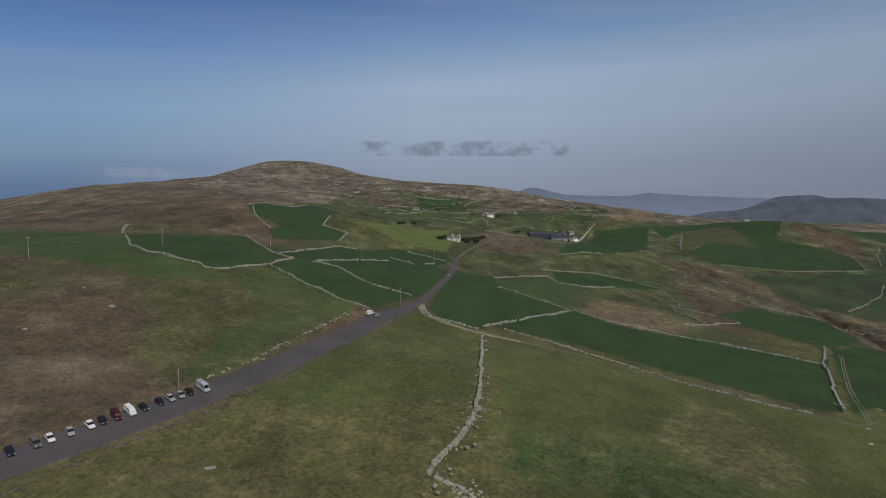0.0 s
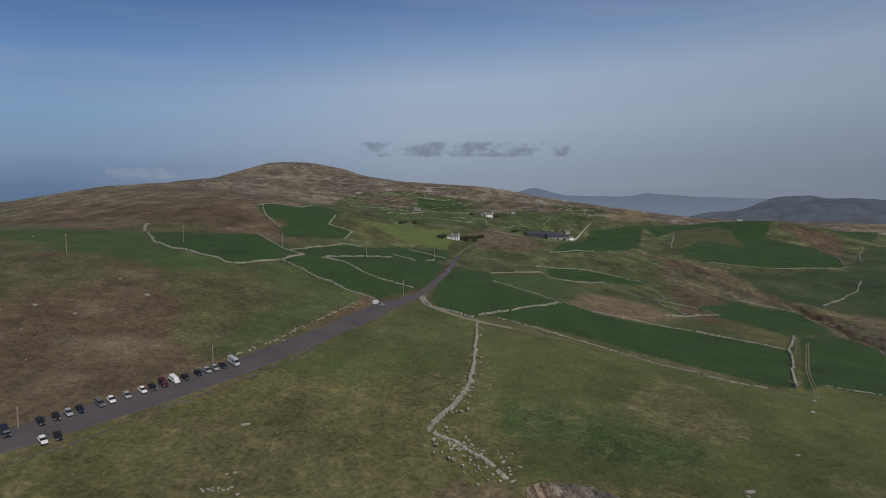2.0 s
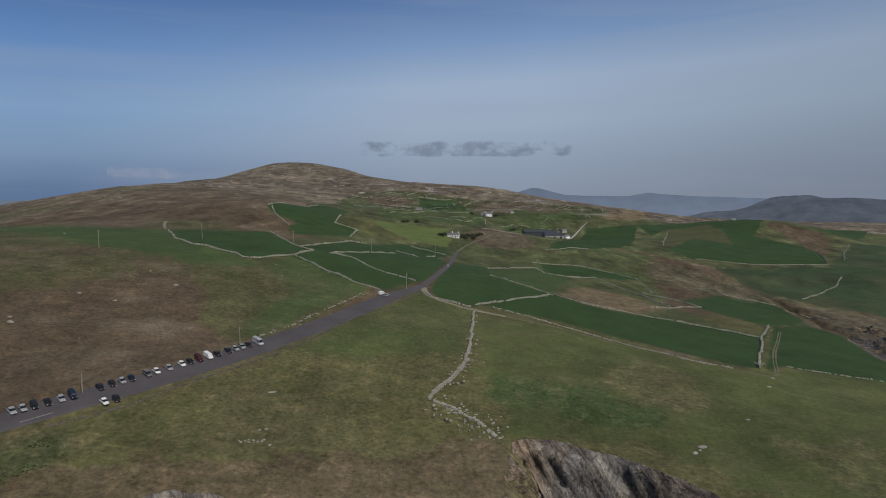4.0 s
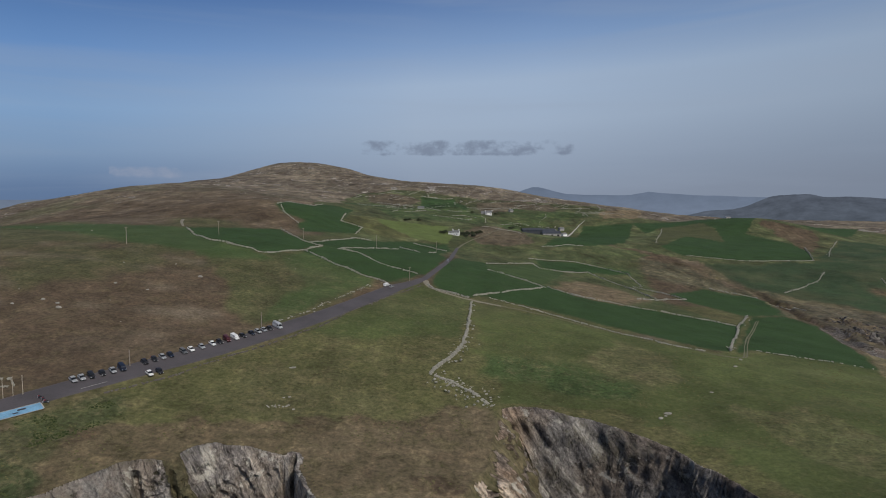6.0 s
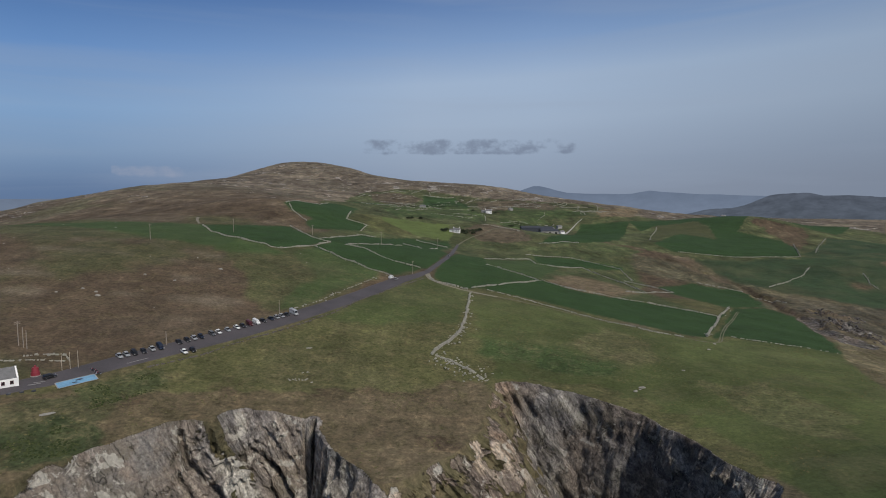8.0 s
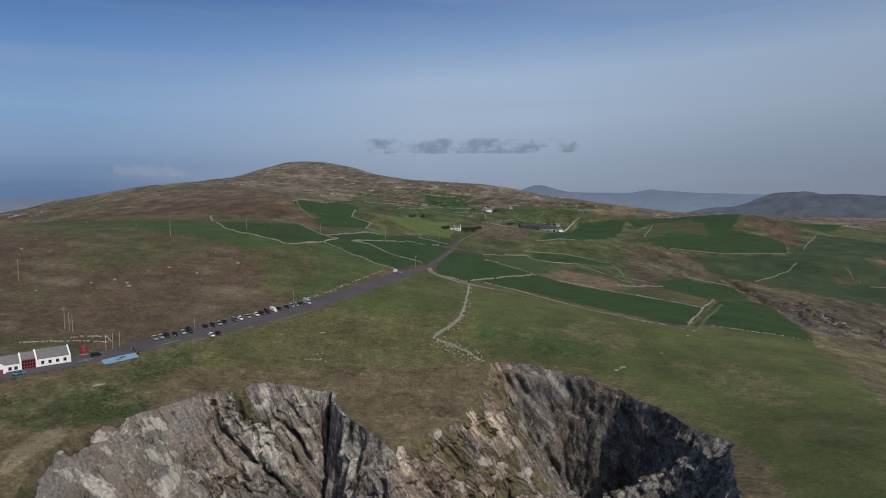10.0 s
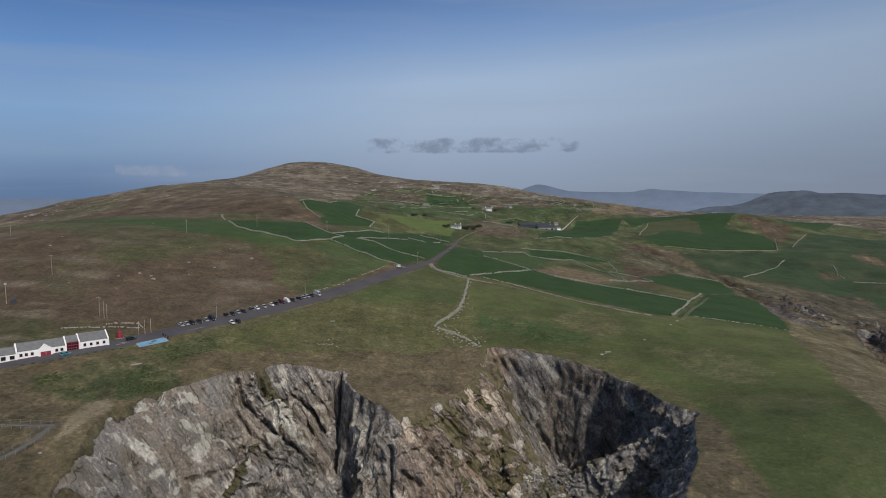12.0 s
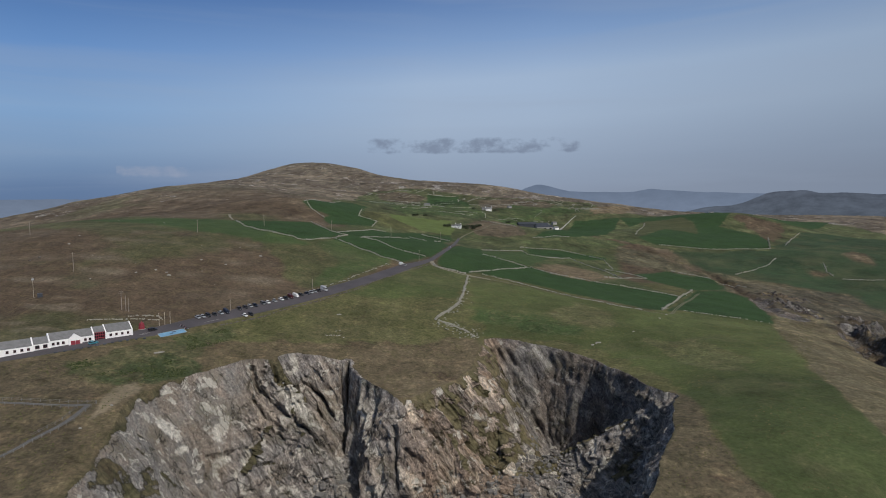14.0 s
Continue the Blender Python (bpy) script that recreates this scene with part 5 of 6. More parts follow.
for _ in range(17):
    q = rng.uniform(0.25, 0.7)
    a = rng.normal() * 2.2
    boulder(-48.6 + a, 98.6 + 0.25 * a + rng.normal() * 0.7, q * 1.5, q, q * 0.6, rng.uniform(0, 180), "small pale field stone in a scattered heap")
rng = np.random.default_rng(11)
for _ in range(20):
    x, y = rng.uniform(-260, -70), rng.uniform(95, 330)
    if x > -150 + (y - 60) * 0.62 - 8:
        continue
    q = rng.uniform(0.4, 1.0)
    boulder(x, y, q * 1.4, q, q * 0.7, rng.uniform(0, 180))

# boulder beach at the foot of the cliffs
rng = np.random.default_rng(5)
cx, cy = rng.uniform(-75, 78, 16000), rng.uniform(8, 84, 16000)
ctop = land(cx, cy)
cz, cout, _ = cliffs(cx, cy, ctop)
low = (cout > 0) & (cz < -48) & (rng.uniform(size=16000) < 0.45) & (cz > SEA - 2)
cs = 0.2 + rng.exponential(0.34, low.sum())
tagged(chunks(np.stack([cx, cy, cz], 1)[low] + [0, 0, 0.4], np.stack([cs * 1.3, cs, cs * 0.8], 1), rng.uniform(0, 3, low.sum()), rng, SCREE, "fallen_rocks", 0.45), "grey fallen blocks at the foot of the cliffs", "rocks", kind="stuff")


# dark shattered blocks of the crags above the eastern cleft
rng = np.random.default_rng(15)
bx, by = rng.uniform(222, 290, 7000), rng.uniform(110, 330, 7000)
crag_zone = np.max([(np.hypot(bx - cx_, by - cy_) < 1.25 * r).astype(float) for cx_, cy_, r, _ in CRAGS], axis=0)
pick = (crag_zone > 0) & (fbm(bx / 7, by / 7, 0, 3, 97) > 0.0)
bs = np.minimum(0.3 + rng.exponential(0.3, pick.sum()), 1.3)
tagged(chunks(np.stack([bx, by, land(bx, by)], 1)[pick], np.stack([bs * 1.4, bs, bs * 1.1], 1), rng.uniform(0, 3, pick.sum()), rng, DARKROCK, "crag_blocks", 0.4), "dark shattered rock of the crags above the cleft", "rocks", kind="stuff")

# ---------------------------------------------------------------- visitor centre
BU = Vector((-0.735, -0.678))


def gable_roof(bm, u0, u1, v0, v1, eave, ridge, thick=0.18, over=0.25):
    vm = (v0 + v1) / 2
    for va, vb in ((v0 + over, vm), (v1 - over, vm)):
        drop = over * (ridge - eave) / abs(vm - v0) if va in (v0 + over, v1 - over) else 0
        vs = [bm.verts.new(p) for p in ((u0, va, eave - drop), (u1, va, eave - drop), (u1, vb, ridge), (u0, vb, ridge))]
        vt = [bm.verts.new(v.co + Vector((0, 0, thick))) for v in vs]
        bm.faces.new(vs), bm.faces.new(vt[::-1])
        for k in range(4):
            bm.faces.new((vs[k], vs[(k + 1) % 4], vt[(k + 1) % 4], vt[k]))
    bmesh.ops.recalc_face_normals(bm, faces=bm.faces)


def gabled_wall(bm, u0, u1, v0, v1, base, eave, ridge):
    vm = (v0 + v1) / 2
    ring = [(v0, base), (v1, base), (v1, eave), (vm, ridge), (v0, eave)]
    a, b = ([bm.verts.new((u, v, z)) for v, z in ring] for u in (u0, u1))
    bm.faces.new(a), bm.faces.new(b[::-1])
    for k in range(5):
        bm.faces.new((a[k], b[k], b[(k + 1) % 5], a[(k + 1) % 5]))
    bmesh.ops.recalc_face_normals(bm, faces=bm.faces)


def window_in(parent, u, v, z0, w, h, frame_mat=FRAMERED):
    """A small framed window standing 3 cm proud of the wall's face at v, looking to +v."""
    bm = bmesh.new()
    for a0, a1, b0, b1 in ((u - w / 2, u + w / 2, z0, z0 + 0.1), (u - w / 2, u + w / 2, z0 + h - 0.1, z0 + h), (u - w / 2, u - w / 2 + 0.1, z0 + 0.1, z0 + h - 0.1), (u + w / 2 - 0.1, u + w / 2, z0 + 0.1, z0 + h - 0.1), (u - 0.04, u + 0.04, z0 + 0.1, z0 + h - 0.1)):
        box(bm, a0, a1, v + 0.003, v + 0.06, b0, b1)
    win = part("window", bm, frame_mat, parent)
    bm = bmesh.new()
    box(bm, u - w / 2 + 0.1, u + w / 2 - 0.1, v + 0.003, v + 0.03, z0 + 0.1, z0 + h - 0.1)
    part("pane", bm, DARKGLASS, win)
    bm = bmesh.new()
    box(bm, u - w / 2 - 0.06, u + w / 2 + 0.06, v + 0.003, v + 0.16, z0 - 0.09, z0 - 0.003)
    part("sill", bm, CONCRETE, win)
    return win


def coping(parent, u, v0, v1, base, eave, ridge):
    """A raised white gable parapet."""
    bm = bmesh.new()
    gabled_wall(bm, u - 0.22, u + 0.22, v0 - 0.25, v1 + 0.25, base, eave + 0.2, ridge + 0.28)
    return part("gable_coping", bm, WHITEWASH, parent, "raised white gable coping")


def visitor_centre():
    r = Vector((-124.2, 68.8))
    z = gz(r.x - 6, r.y - 5)
    top = new("visitor_centre")
    top.matrix_world = Matrix(((BU.x, -BU.y, 0, r.x), (BU.y, BU.x, 0, r.y), (0, 0, 1, z), (0, 0, 0, 1))) @ Matrix.Diagonal((0.92, 0.92, 0.9, 1))
    down = -4.0
    sections = (("wing", 0, 10.2, -9.5, 0.0, 2.8, 5.5, 0.0), ("link", 10.2, 14.8, -7.0, -0.5, 3.5, 5.5, -0.2), ("hall", 14.8, 30.6, -7.5, 0.0, 3.0, 5.6, -0.6), ("store", 30.6, 36.2, -7.0, 0.1, 2.8, 5.0, -1.0), ("wing", 36.2, 60.0, -7.0, 0.2, 2.8, 5.3, -1.3))
    for _, u0, u1, vb, vf, eave, ridge, dz in sections:
        bm = bmesh.new()
        gabled_wall(bm, u0 + 0.01, u1 - 0.01, vb, vf, down, eave + dz, ridge + dz)
        part("wall", bm, WHITEWASH, top, "whitewashed rendered wall")
        bm = bmesh.new()
        gable_roof(bm, u0 + 0.24, u1 - 0.24, vf, vb, eave + dz + 0.02, ridge + dz + 0.02, 0.16, 0.0)
        part("roof", bm, SLATE, top, "grey slate roof")
    coping(top, 0, -9.5, 0, down, 2.8, 5.5)
    coping(top, 10.2, -9.5, 0, down, 2.8, 5.5)
    coping(top, 14.8, -7.5, 0, down, 2.6, 5.3)
    coping(top, 30.6, -7.5, 0.1, down, 2.4, 5.0)
    coping(top, 36.2, -7.0, 0.2, down, 1.8, 4.2)
    coping(top, 60.0, -7.0, 0.2, down, 1.5, 4.0)
    for u in (1.6, 3.9, 6.2, 8.4):
        window_in(top, u, 0.0, 1.0, 0.95, 1.1)
    for u in (16.2, 17.9, 25.8, 27.6, 29.3):
        window_in(top, u, 0.0, 0.5, 0.95, 1.1)
    for u in (32.0, 34.7):
        window_in(top, u, 0.1, 0.0, 1.5, 1.4)
    for u in (37.6, 39.8, 42.1, 44.5, 47.4, 50.0, 53.2, 56.6):
        window_in(top, u, 0.2, -0.2, 0.95, 1.05)
    for u in (38.5, 41.3, 44.2):
        bm = bmesh.new()
        box(bm, -0.4, 0.4, -0.5, 0.5, 0, 0.06, pose(u, -1.6, 2.44, -35.5))
        part("skylight", bm, DARKGLASS, top)
    # red glazed link between the wings
    bm = bmesh.new()
    for k in range(6):
        u = 10.5 + k * 0.8
        box(bm, u - 0.09, u + 0.09, -0.497, -0.3, -0.9, 3.2)
    for zz in (-0.5, 0.7, 1.9, 3.05):
        box(bm, 10.45, 14.55, -0.495, -0.33, zz, zz + 0.28)
    part("red_screen", bm, REDPAINT, top, "red-framed glazed entrance screen")
    bm = bmesh.new()
    box(bm, 10.45, 14.55, -0.497, -0.42, -0.9, 3.2)
    part("pane", bm, DARKGLASS, top)
    # the gabled porch with red doors
    bm = bmesh.new()
    prof = [(19.2, down), (24.0, down), (24.0, 2.3), (21.6, 4.0), (19.2, 2.3)]
    a, b = ([bm.verts.new((u, v, zz)) for u, zz in prof] for v in (-3.0, 0.9))
    bm.faces.new(a), bm.faces.new(b[::-1])
    for k in range(5):
        bm.faces.new((a[k], b[k], b[(k + 1) % 5], a[(k + 1) % 5]))
    bmesh.ops.recalc_face_normals(bm, faces=bm.faces)
    porch = part("porch", bm, WHITEWASH, top, "white gabled porch")
    for u in (20.75, 22.45):
        bm = bmesh.new()
        box(bm, u - 0.8, u + 0.8, 0.903, 0.98, -0.9, 1.45)
        bmesh.ops.bevel(bm, geom=list(bm.edges), offset=0.02, segments=1, affect="EDGES")
        part("door", bm, REDPAINT, porch, "red porch door")
    bm = bmesh.new()
    gabled_wall(bm, 30.9, 35.9, -1.0, 0.16, 1.9, 2.0, 2.2)
    part("fascia", bm, SLATE, top)
    return tagged(top, "long whitewashed single-storey visitor centre with slate roofs and red woodwork", "building")


visitor_centre()

# ---------------------------------------------------------------- vehicles


def lofted(bm, rings):
    """A closed skin over rings of equally many points."""
    vs = [[bm.verts.new(p) for p in ring] for ring in rings]
    n = len(vs[0])
    for a, b in zip(vs, vs[1:]):
        for k in range(n):
            bm.faces.new((a[k], a[(k + 1) % n], b[(k + 1) % n], b[k]))
    bm.faces.new(vs[0][::-1]), bm.faces.new(vs[-1])
    bmesh.ops.recalc_face_normals(bm, faces=bm.faces)


def section(x, w, z0, z1, r=0.12):
    h = w / 2
    return [(x, -h, z0 + r), (x, -h, z1 - r), (x, -h + r, z1), (x, h - r, z1), (x, h, z1 - r), (x, h, z0 + r), (x, h - r, z0), (x, -h + r, z0)]


def wheel(parent, x, y, r=0.32):
    bm = bmesh.new()
    bmesh.ops.create_cone(bm, cap_ends=True, segments=14, radius1=r, radius2=r, depth=0.22, matrix=pose(x, y, r, 90))
    w = part("wheel", bm, RUBBER, parent)
    bm = bmesh.new()
    bmesh.ops.create_cone(bm, cap_ends=True, segments=10, radius1=r * 0.6, radius2=r * 0.55, depth=0.03, matrix=pose(x, y + (0.126 if y > 0 else -0.126), r, 90))
    part("hubcap", bm, STEEL, w)


def vehicle(x, y, turn, color, shape, label, category):
    """shape: car, estate, van or camper. The nose points along the turn (degrees from +x)."""
    skin = paint(color)
    top = new("camper_van" if shape == "camper" else "van" if shape == "van" else "car")
    fwd = Vector((math.cos(radians(turn)), math.sin(radians(turn))))
    zf, zb = gz(x + fwd.x * 1.5, y + fwd.y * 1.5), gz(x - fwd.x * 1.5, y - fwd.y * 1.5)
    zl, zr = gz(x - fwd.y, y + fwd.x), gz(x + fwd.y, y - fwd.x)
    top.matrix_world = pose(x, y, (zf + zb) / 2 + 0.19, 0, 0, turn) @ Matrix.Diagonal((0.86, 0.86, 0.86, 1)) @ pose(0, 0, 0, math.degrees(math.atan2(zl - zr, 2)), -math.degrees(math.atan2(zf - zb, 3)), 0)
    s = 1.0
    length, width = {"car": (4.0, 1.68), "estate": (4.3, 1.72), "van": (4.8, 1.85), "camper": (5.6, 2.0)}[shape]
    f, b = length / 2, -length / 2
    deck, roof = {"car": (0.86, 1.44), "estate": (0.92, 1.58), "van": (1.05, 1.9), "camper": (1.1, 2.5)}[shape]
    bm = bmesh.new()
    lofted(bm, [section(b, width * 0.86, 0.42, deck - 0.06), section(b + 0.18, width, 0.26, deck), section(0, width, 0.24, deck + 0.02), section(f - 0.75, width * 0.98, 0.25, deck - 0.04), section(f - 0.2, width * 0.93, 0.27, deck - 0.16), section(f, width * 0.8, 0.38, deck - 0.26)])
    part("body", bm, skin, top)
    back = {"car": (b + 0.35, b + 0.95), "estate": (b + 0.1, b + 0.35), "van": (b + 0.05, b + 0.15), "camper": (b + 0.02, b + 0.08)}[shape]
    front = {"car": (f - 1.25, f - 1.95), "estate": (f - 1.2, f - 1.85), "van": (f - 0.85, f - 1.45), "camper": (f - 0.8, f - 1.3)}[shape]
    rings = lambda inset, lo, hi: [section(back[0] + inset * 0.3, width * 0.93 + inset, lo, lo + 0.26, 0.1), section(back[1], width * 0.84 + inset, lo, hi, 0.12), section(front[1], width * 0.84 + inset, lo, hi, 0.12), section(front[0] - inset * 0.3, width * 0.93 + inset, lo, lo + 0.26, 0.1)]  # noqa: E731
    bm = bmesh.new()
    lofted(bm, rings(0.0, deck - 0.05, roof - 0.07))
    part("glasshouse", bm, DARKGLASS if shape in ("car", "estate") else skin, top, "dark window glass" if shape in ("car", "estate") else "")
    bm = bmesh.new()
    lofted(bm, [section(back[1] - 0.12, width * 0.78, roof - 0.10, roof - 0.02, 0.03), section(back[1] + 0.2, width * 0.83, roof - 0.11, roof, 0.04), section(front[1] - 0.2, width * 0.83, roof - 0.11, roof, 0.04), section(front[1] + 0.12, width * 0.78, roof - 0.10, roof - 0.02, 0.03)])
    part("roof", bm, skin, top)
    if shape in ("van", "camper"):
        bm = bmesh.new()
        x0, z0, x1, z1 = front[0], deck + 0.2, front[1] + 0.1, roof - 0.35
        vs = [bm.verts.new(p) for p in ((x0 + 0.03, -width * 0.40, z0), (x0 + 0.03, width * 0.40, z0), (x1 + 0.03, width * 0.36, z1), (x1 + 0.03, -width * 0.36, z1))]
        bm.faces.new(vs)
        bmesh.ops.solidify(bm, geom=list(bm.faces), thickness=0.03)
        part("windscreen", bm, DARKGLASS, top)
        for sgn in (-1, 1):
            bm = bmesh.new()
            box(bm, x1 - 1.1, x1 - 0.1, sgn * width * 0.43, sgn * (width * 0.43 + 0.035), deck + 0.25, min(roof - 0.4, deck + 0.8))
            bmesh.ops.recalc_face_normals(bm, faces=bm.faces)
            part("side_window", bm, DARKGLASS, top)
    if shape == "camper":
        bm = bmesh.new()
        lofted(bm, [section(b + 0.6, 1.3, roof - 0.02, roof + 0.12, 0.03), section(b + 2.2, 1.3, roof - 0.02, roof + 0.16, 0.03)])
        part("roof_hatch", bm, STEEL, top)
    for sx in (b + 0.85, f - 0.85):
        for sy in (-width / 2 + 0.12, width / 2 - 0.12):
            wheel(top, sx, sy, 0.31 if shape in ("car", "estate") else 0.36)
    for sgn in (-1, 1):
        bm = bmesh.new()
        box(bm, f - 0.16, f - 0.02, sgn * width * 0.32 - 0.16, sgn * width * 0.32 + 0.16, deck - 0.32, deck - 0.18)
        part("headlight", bm, LAMPGLASS, top)
        bm = bmesh.new()
        box(bm, b + 0.0, b + 0.1, sgn * width * 0.36 - 0.09, sgn * width * 0.36 + 0.09, deck - 0.25, deck - 0.05)
        part("tail_light", bm, TAILRED, top)
    bm = bmesh.new()
    box(bm, f - 0.12, f + 0.03, -width * 0.36, width * 0.36, 0.3, 0.45)
    part("bumper", bm, RUBBER, top)
    return tagged(top, label, category, "vehicles in the car park")


WHITE, SILVER, GREY, BLACK, NAVY, MAROON, TEAL = (0.66, 0.66, 0.65), (0.28, 0.29, 0.30), (0.10, 0.105, 0.11), (0.02, 0.02, 0.022), (0.014, 0.02, 0.036), (0.06, 0.012, 0.016), (0.03, 0.17, 0.22)
NOSE = -41
for x, y, color, shape, label in (
    (-109, 95.5, SILVER, "car", "silver hatchback parked nose-out on the tarmac"), (-107.6, 97.4, SILVER, "car", "silver saloon car parked on the tarmac"), (-106, 99.4, BLACK, "estate", "black estate car parked on the tarmac"), (-104, 101.8, BLACK, "car", "black hatchback parked on the tarmac"),
    (-102.2, 104.4, SILVER, "car", "silver hatchback beside a dark van"), (-100.6, 106.8, NAVY, "van", "tall dark blue van parked beside the verge"), (-96.6, 113, BLACK, "car", "black car parked by the moor's edge"), (-94.8, 115.8, BLACK, "car", "black car parked by the moor's edge"), (-93.2, 118.2, SILVER, "car", "silver saloon car parked on the tarmac"), (-91.6, 120.4, NAVY, "car", "dark blue car parked on the tarmac"),
    (-88.8, 124.2, GREY, "estate", "dark grey estate car parked on the tarmac"), (-87.2, 126.6, WHITE, "car", "white saloon car parked on the tarmac"), (-84.8, 129.8, SILVER, "car", "silver hatchback parked on the tarmac"), (-82.4, 133.4, WHITE, "car", "white hatchback parked on the tarmac"), (-80.8, 135.8, BLACK, "car", "black car beside a dark red van"),
    (-79, 138.4, MAROON, "van", "dark red van parked beside the verge"), (-77, 141, WHITE, "van", "white van with a dark windscreen"), (-75, 143.6, BLACK, "car", "black low saloon car"), (-72.6, 147, NAVY, "car", "blue car parked on the tarmac"), (-71, 149.4, SILVER, "car", "silver car parked on the tarmac"), (-69.4, 151.6, SILVER, "car", "silver car parked on the tarmac"), (-67.8, 153.8, BLACK, "car", "black car beside a motorhome"),
    (-65.4, 156.6, (0.42, 0.43, 0.44), "camper", "pale silver motorhome with a raised roof"), (-91.6, 106.2, WHITE, "car", "white saloon car standing on the open tarmac"), (-89.6, 108.6, BLACK, "car", "black car standing on the open tarmac"),
):
    vehicle(x, y, NOSE + random.uniform(-5, 5), color, shape, label, "van" if shape in ("van", "camper") else "car")
vehicle(-119.4, 75.6, 55, BLACK, "estate", "black estate car beside the red buoy", "car")
vehicle(-132.6, 56.6, 44, TEAL, "car", "teal hatchback parked before the porch", "car")
vehicle(-30, 237.5, 60, WHITE, "van", "white van on the roadside gravel", "van")
vehicle(-27.2, 236.5, 60, SILVER, "car", "silver car on the roadside gravel", "car")
vehicle(3.2, 328, 82, SILVER, "car", "silver car on the narrow road", "car")

# ---------------------------------------------------------------- forecourt things
bm = bmesh.new()
bmesh.ops.create_cone(bm, cap_ends=True, segments=20, radius1=1.55, radius2=1.5, depth=1.5, matrix=pose(0, 0, 0.75))
buoy = new("navigation_buoy")
buoy.matrix_world = pose(-124.2, 76.2, gz(-124.2, 76.2)) @ Matrix.Diagonal((0.8, 0.8, 0.8, 1))
part("drum", bm, REDPAINT, buoy)
bm = bmesh.new()
bmesh.ops.create_cone(bm, cap_ends=True, segments=20, radius1=1.35, radius2=1.1, depth=1.7, matrix=pose(0, 0, 2.35))
part("tower", bm, REDPAINT, buoy)
bm = bmesh.new()
bmesh.ops.create_cone(bm, cap_ends=True, segments=16, radius1=0.8, radius2=0.7, depth=0.12, matrix=pose(0, 0, 3.26))
bmesh.ops.create_cone(bm, cap_ends=True, segments=12, radius1=0.35, radius2=0.28, depth=0.7, matrix=pose(0, 0, 3.67))
part("lantern", bm, REDPAINT, buoy)
bm = bmesh.new()
bmesh.ops.create_cone(bm, cap_ends=True, segments=20, radius1=1.8, radius2=1.8, depth=0.25, matrix=pose(0, 0, 0.0))
part("plinth", bm, CONCRETE, buoy)
tagged(buoy, "squat red-painted navigation buoy on show beside the building", "buoy")


def draped(name, corners, mat, lift, n=12):
    """A thin painted patch that follows the ground."""
    (ax, ay), (bx, by), (cx_, cy_), (dx, dy) = corners
    verts = []
    for i in range(n + 1):
        for j in range(n + 1):
            s, t = i / n, j / n
            x = (ax * (1 - s) + bx * s) * (1 - t) + (dx * (1 - s) + cx_ * s) * t
            y = (ay * (1 - s) + by * s) * (1 - t) + (dy * (1 - s) + cy_ * s) * t
            verts.append((x, y, gz(x, y) + lift))
    k = n + 1
    faces = [(i * k + j, (i + 1) * k + j, (i + 1) * k + j + 1, i * k + j + 1) for i in range(n) for j in range(n)]
    me = bpy.data.meshes.new(name)
    me.from_pydata(verts, [], faces)
    me.materials.append(mat)
    return new(name, me)


panel = draped("painted_panel", [(-115.8, 72.8), (-109.4, 81.6), (-106.8, 79.2), (-113.2, 70.2)], BLUEPAINT, 0.26)
tagged(panel, "bright blue painted map panel on the forecourt", "panel")
for pts in ([(-112.2, 76.6), (-111, 78.2), (-110.4, 77.6), (-111.6, 76.0)], [(-112.0, 74.6), (-111.2, 75.6), (-110.7, 75.2), (-111.5, 74.2)]):
    mark = draped("mark", pts, SHEDROOF, 0.28, 4)
    mark.parent = panel
edge = [(-115.8, 72.8), (-109.4, 81.6), (-106.8, 79.2), (-113.2, 70.2)]
for (xa, ya), (xb, yb) in zip(edge, edge[1:] + edge[:1]):
    ux, uy = (xb - xa) / math.dist((xa, ya), (xb, yb)), (yb - ya) / math.dist((xa, ya), (xb, yb))
    rim = draped("border", [(xa, ya), (xb, yb), (xb - uy * 0.3, yb + ux * 0.3), (xa - uy * 0.3, ya + ux * 0.3)], CONCRETE, 0.265, 6)
    rim.parent = panel
LINE = material("road_paint", (0.22, 0.215, 0.205), 0.8, spots=0.3, size=1.0)
for pts in ([(-104.6, 92.0), (-100.4, 98.2), (-100.2, 98.0), (-104.4, 91.8)], [(-121.6, 71.4), (-119.2, 73.4), (-119.0, 73.1), (-121.4, 71.1)], [(-122, 69.8), (-119.6, 71.8), (-119.4, 71.5), (-121.8, 69.5)]):
    tagged(draped("road_marking", pts, LINE, 0.24, 4), "worn white line painted on the tarmac", "marking", kind="structure")



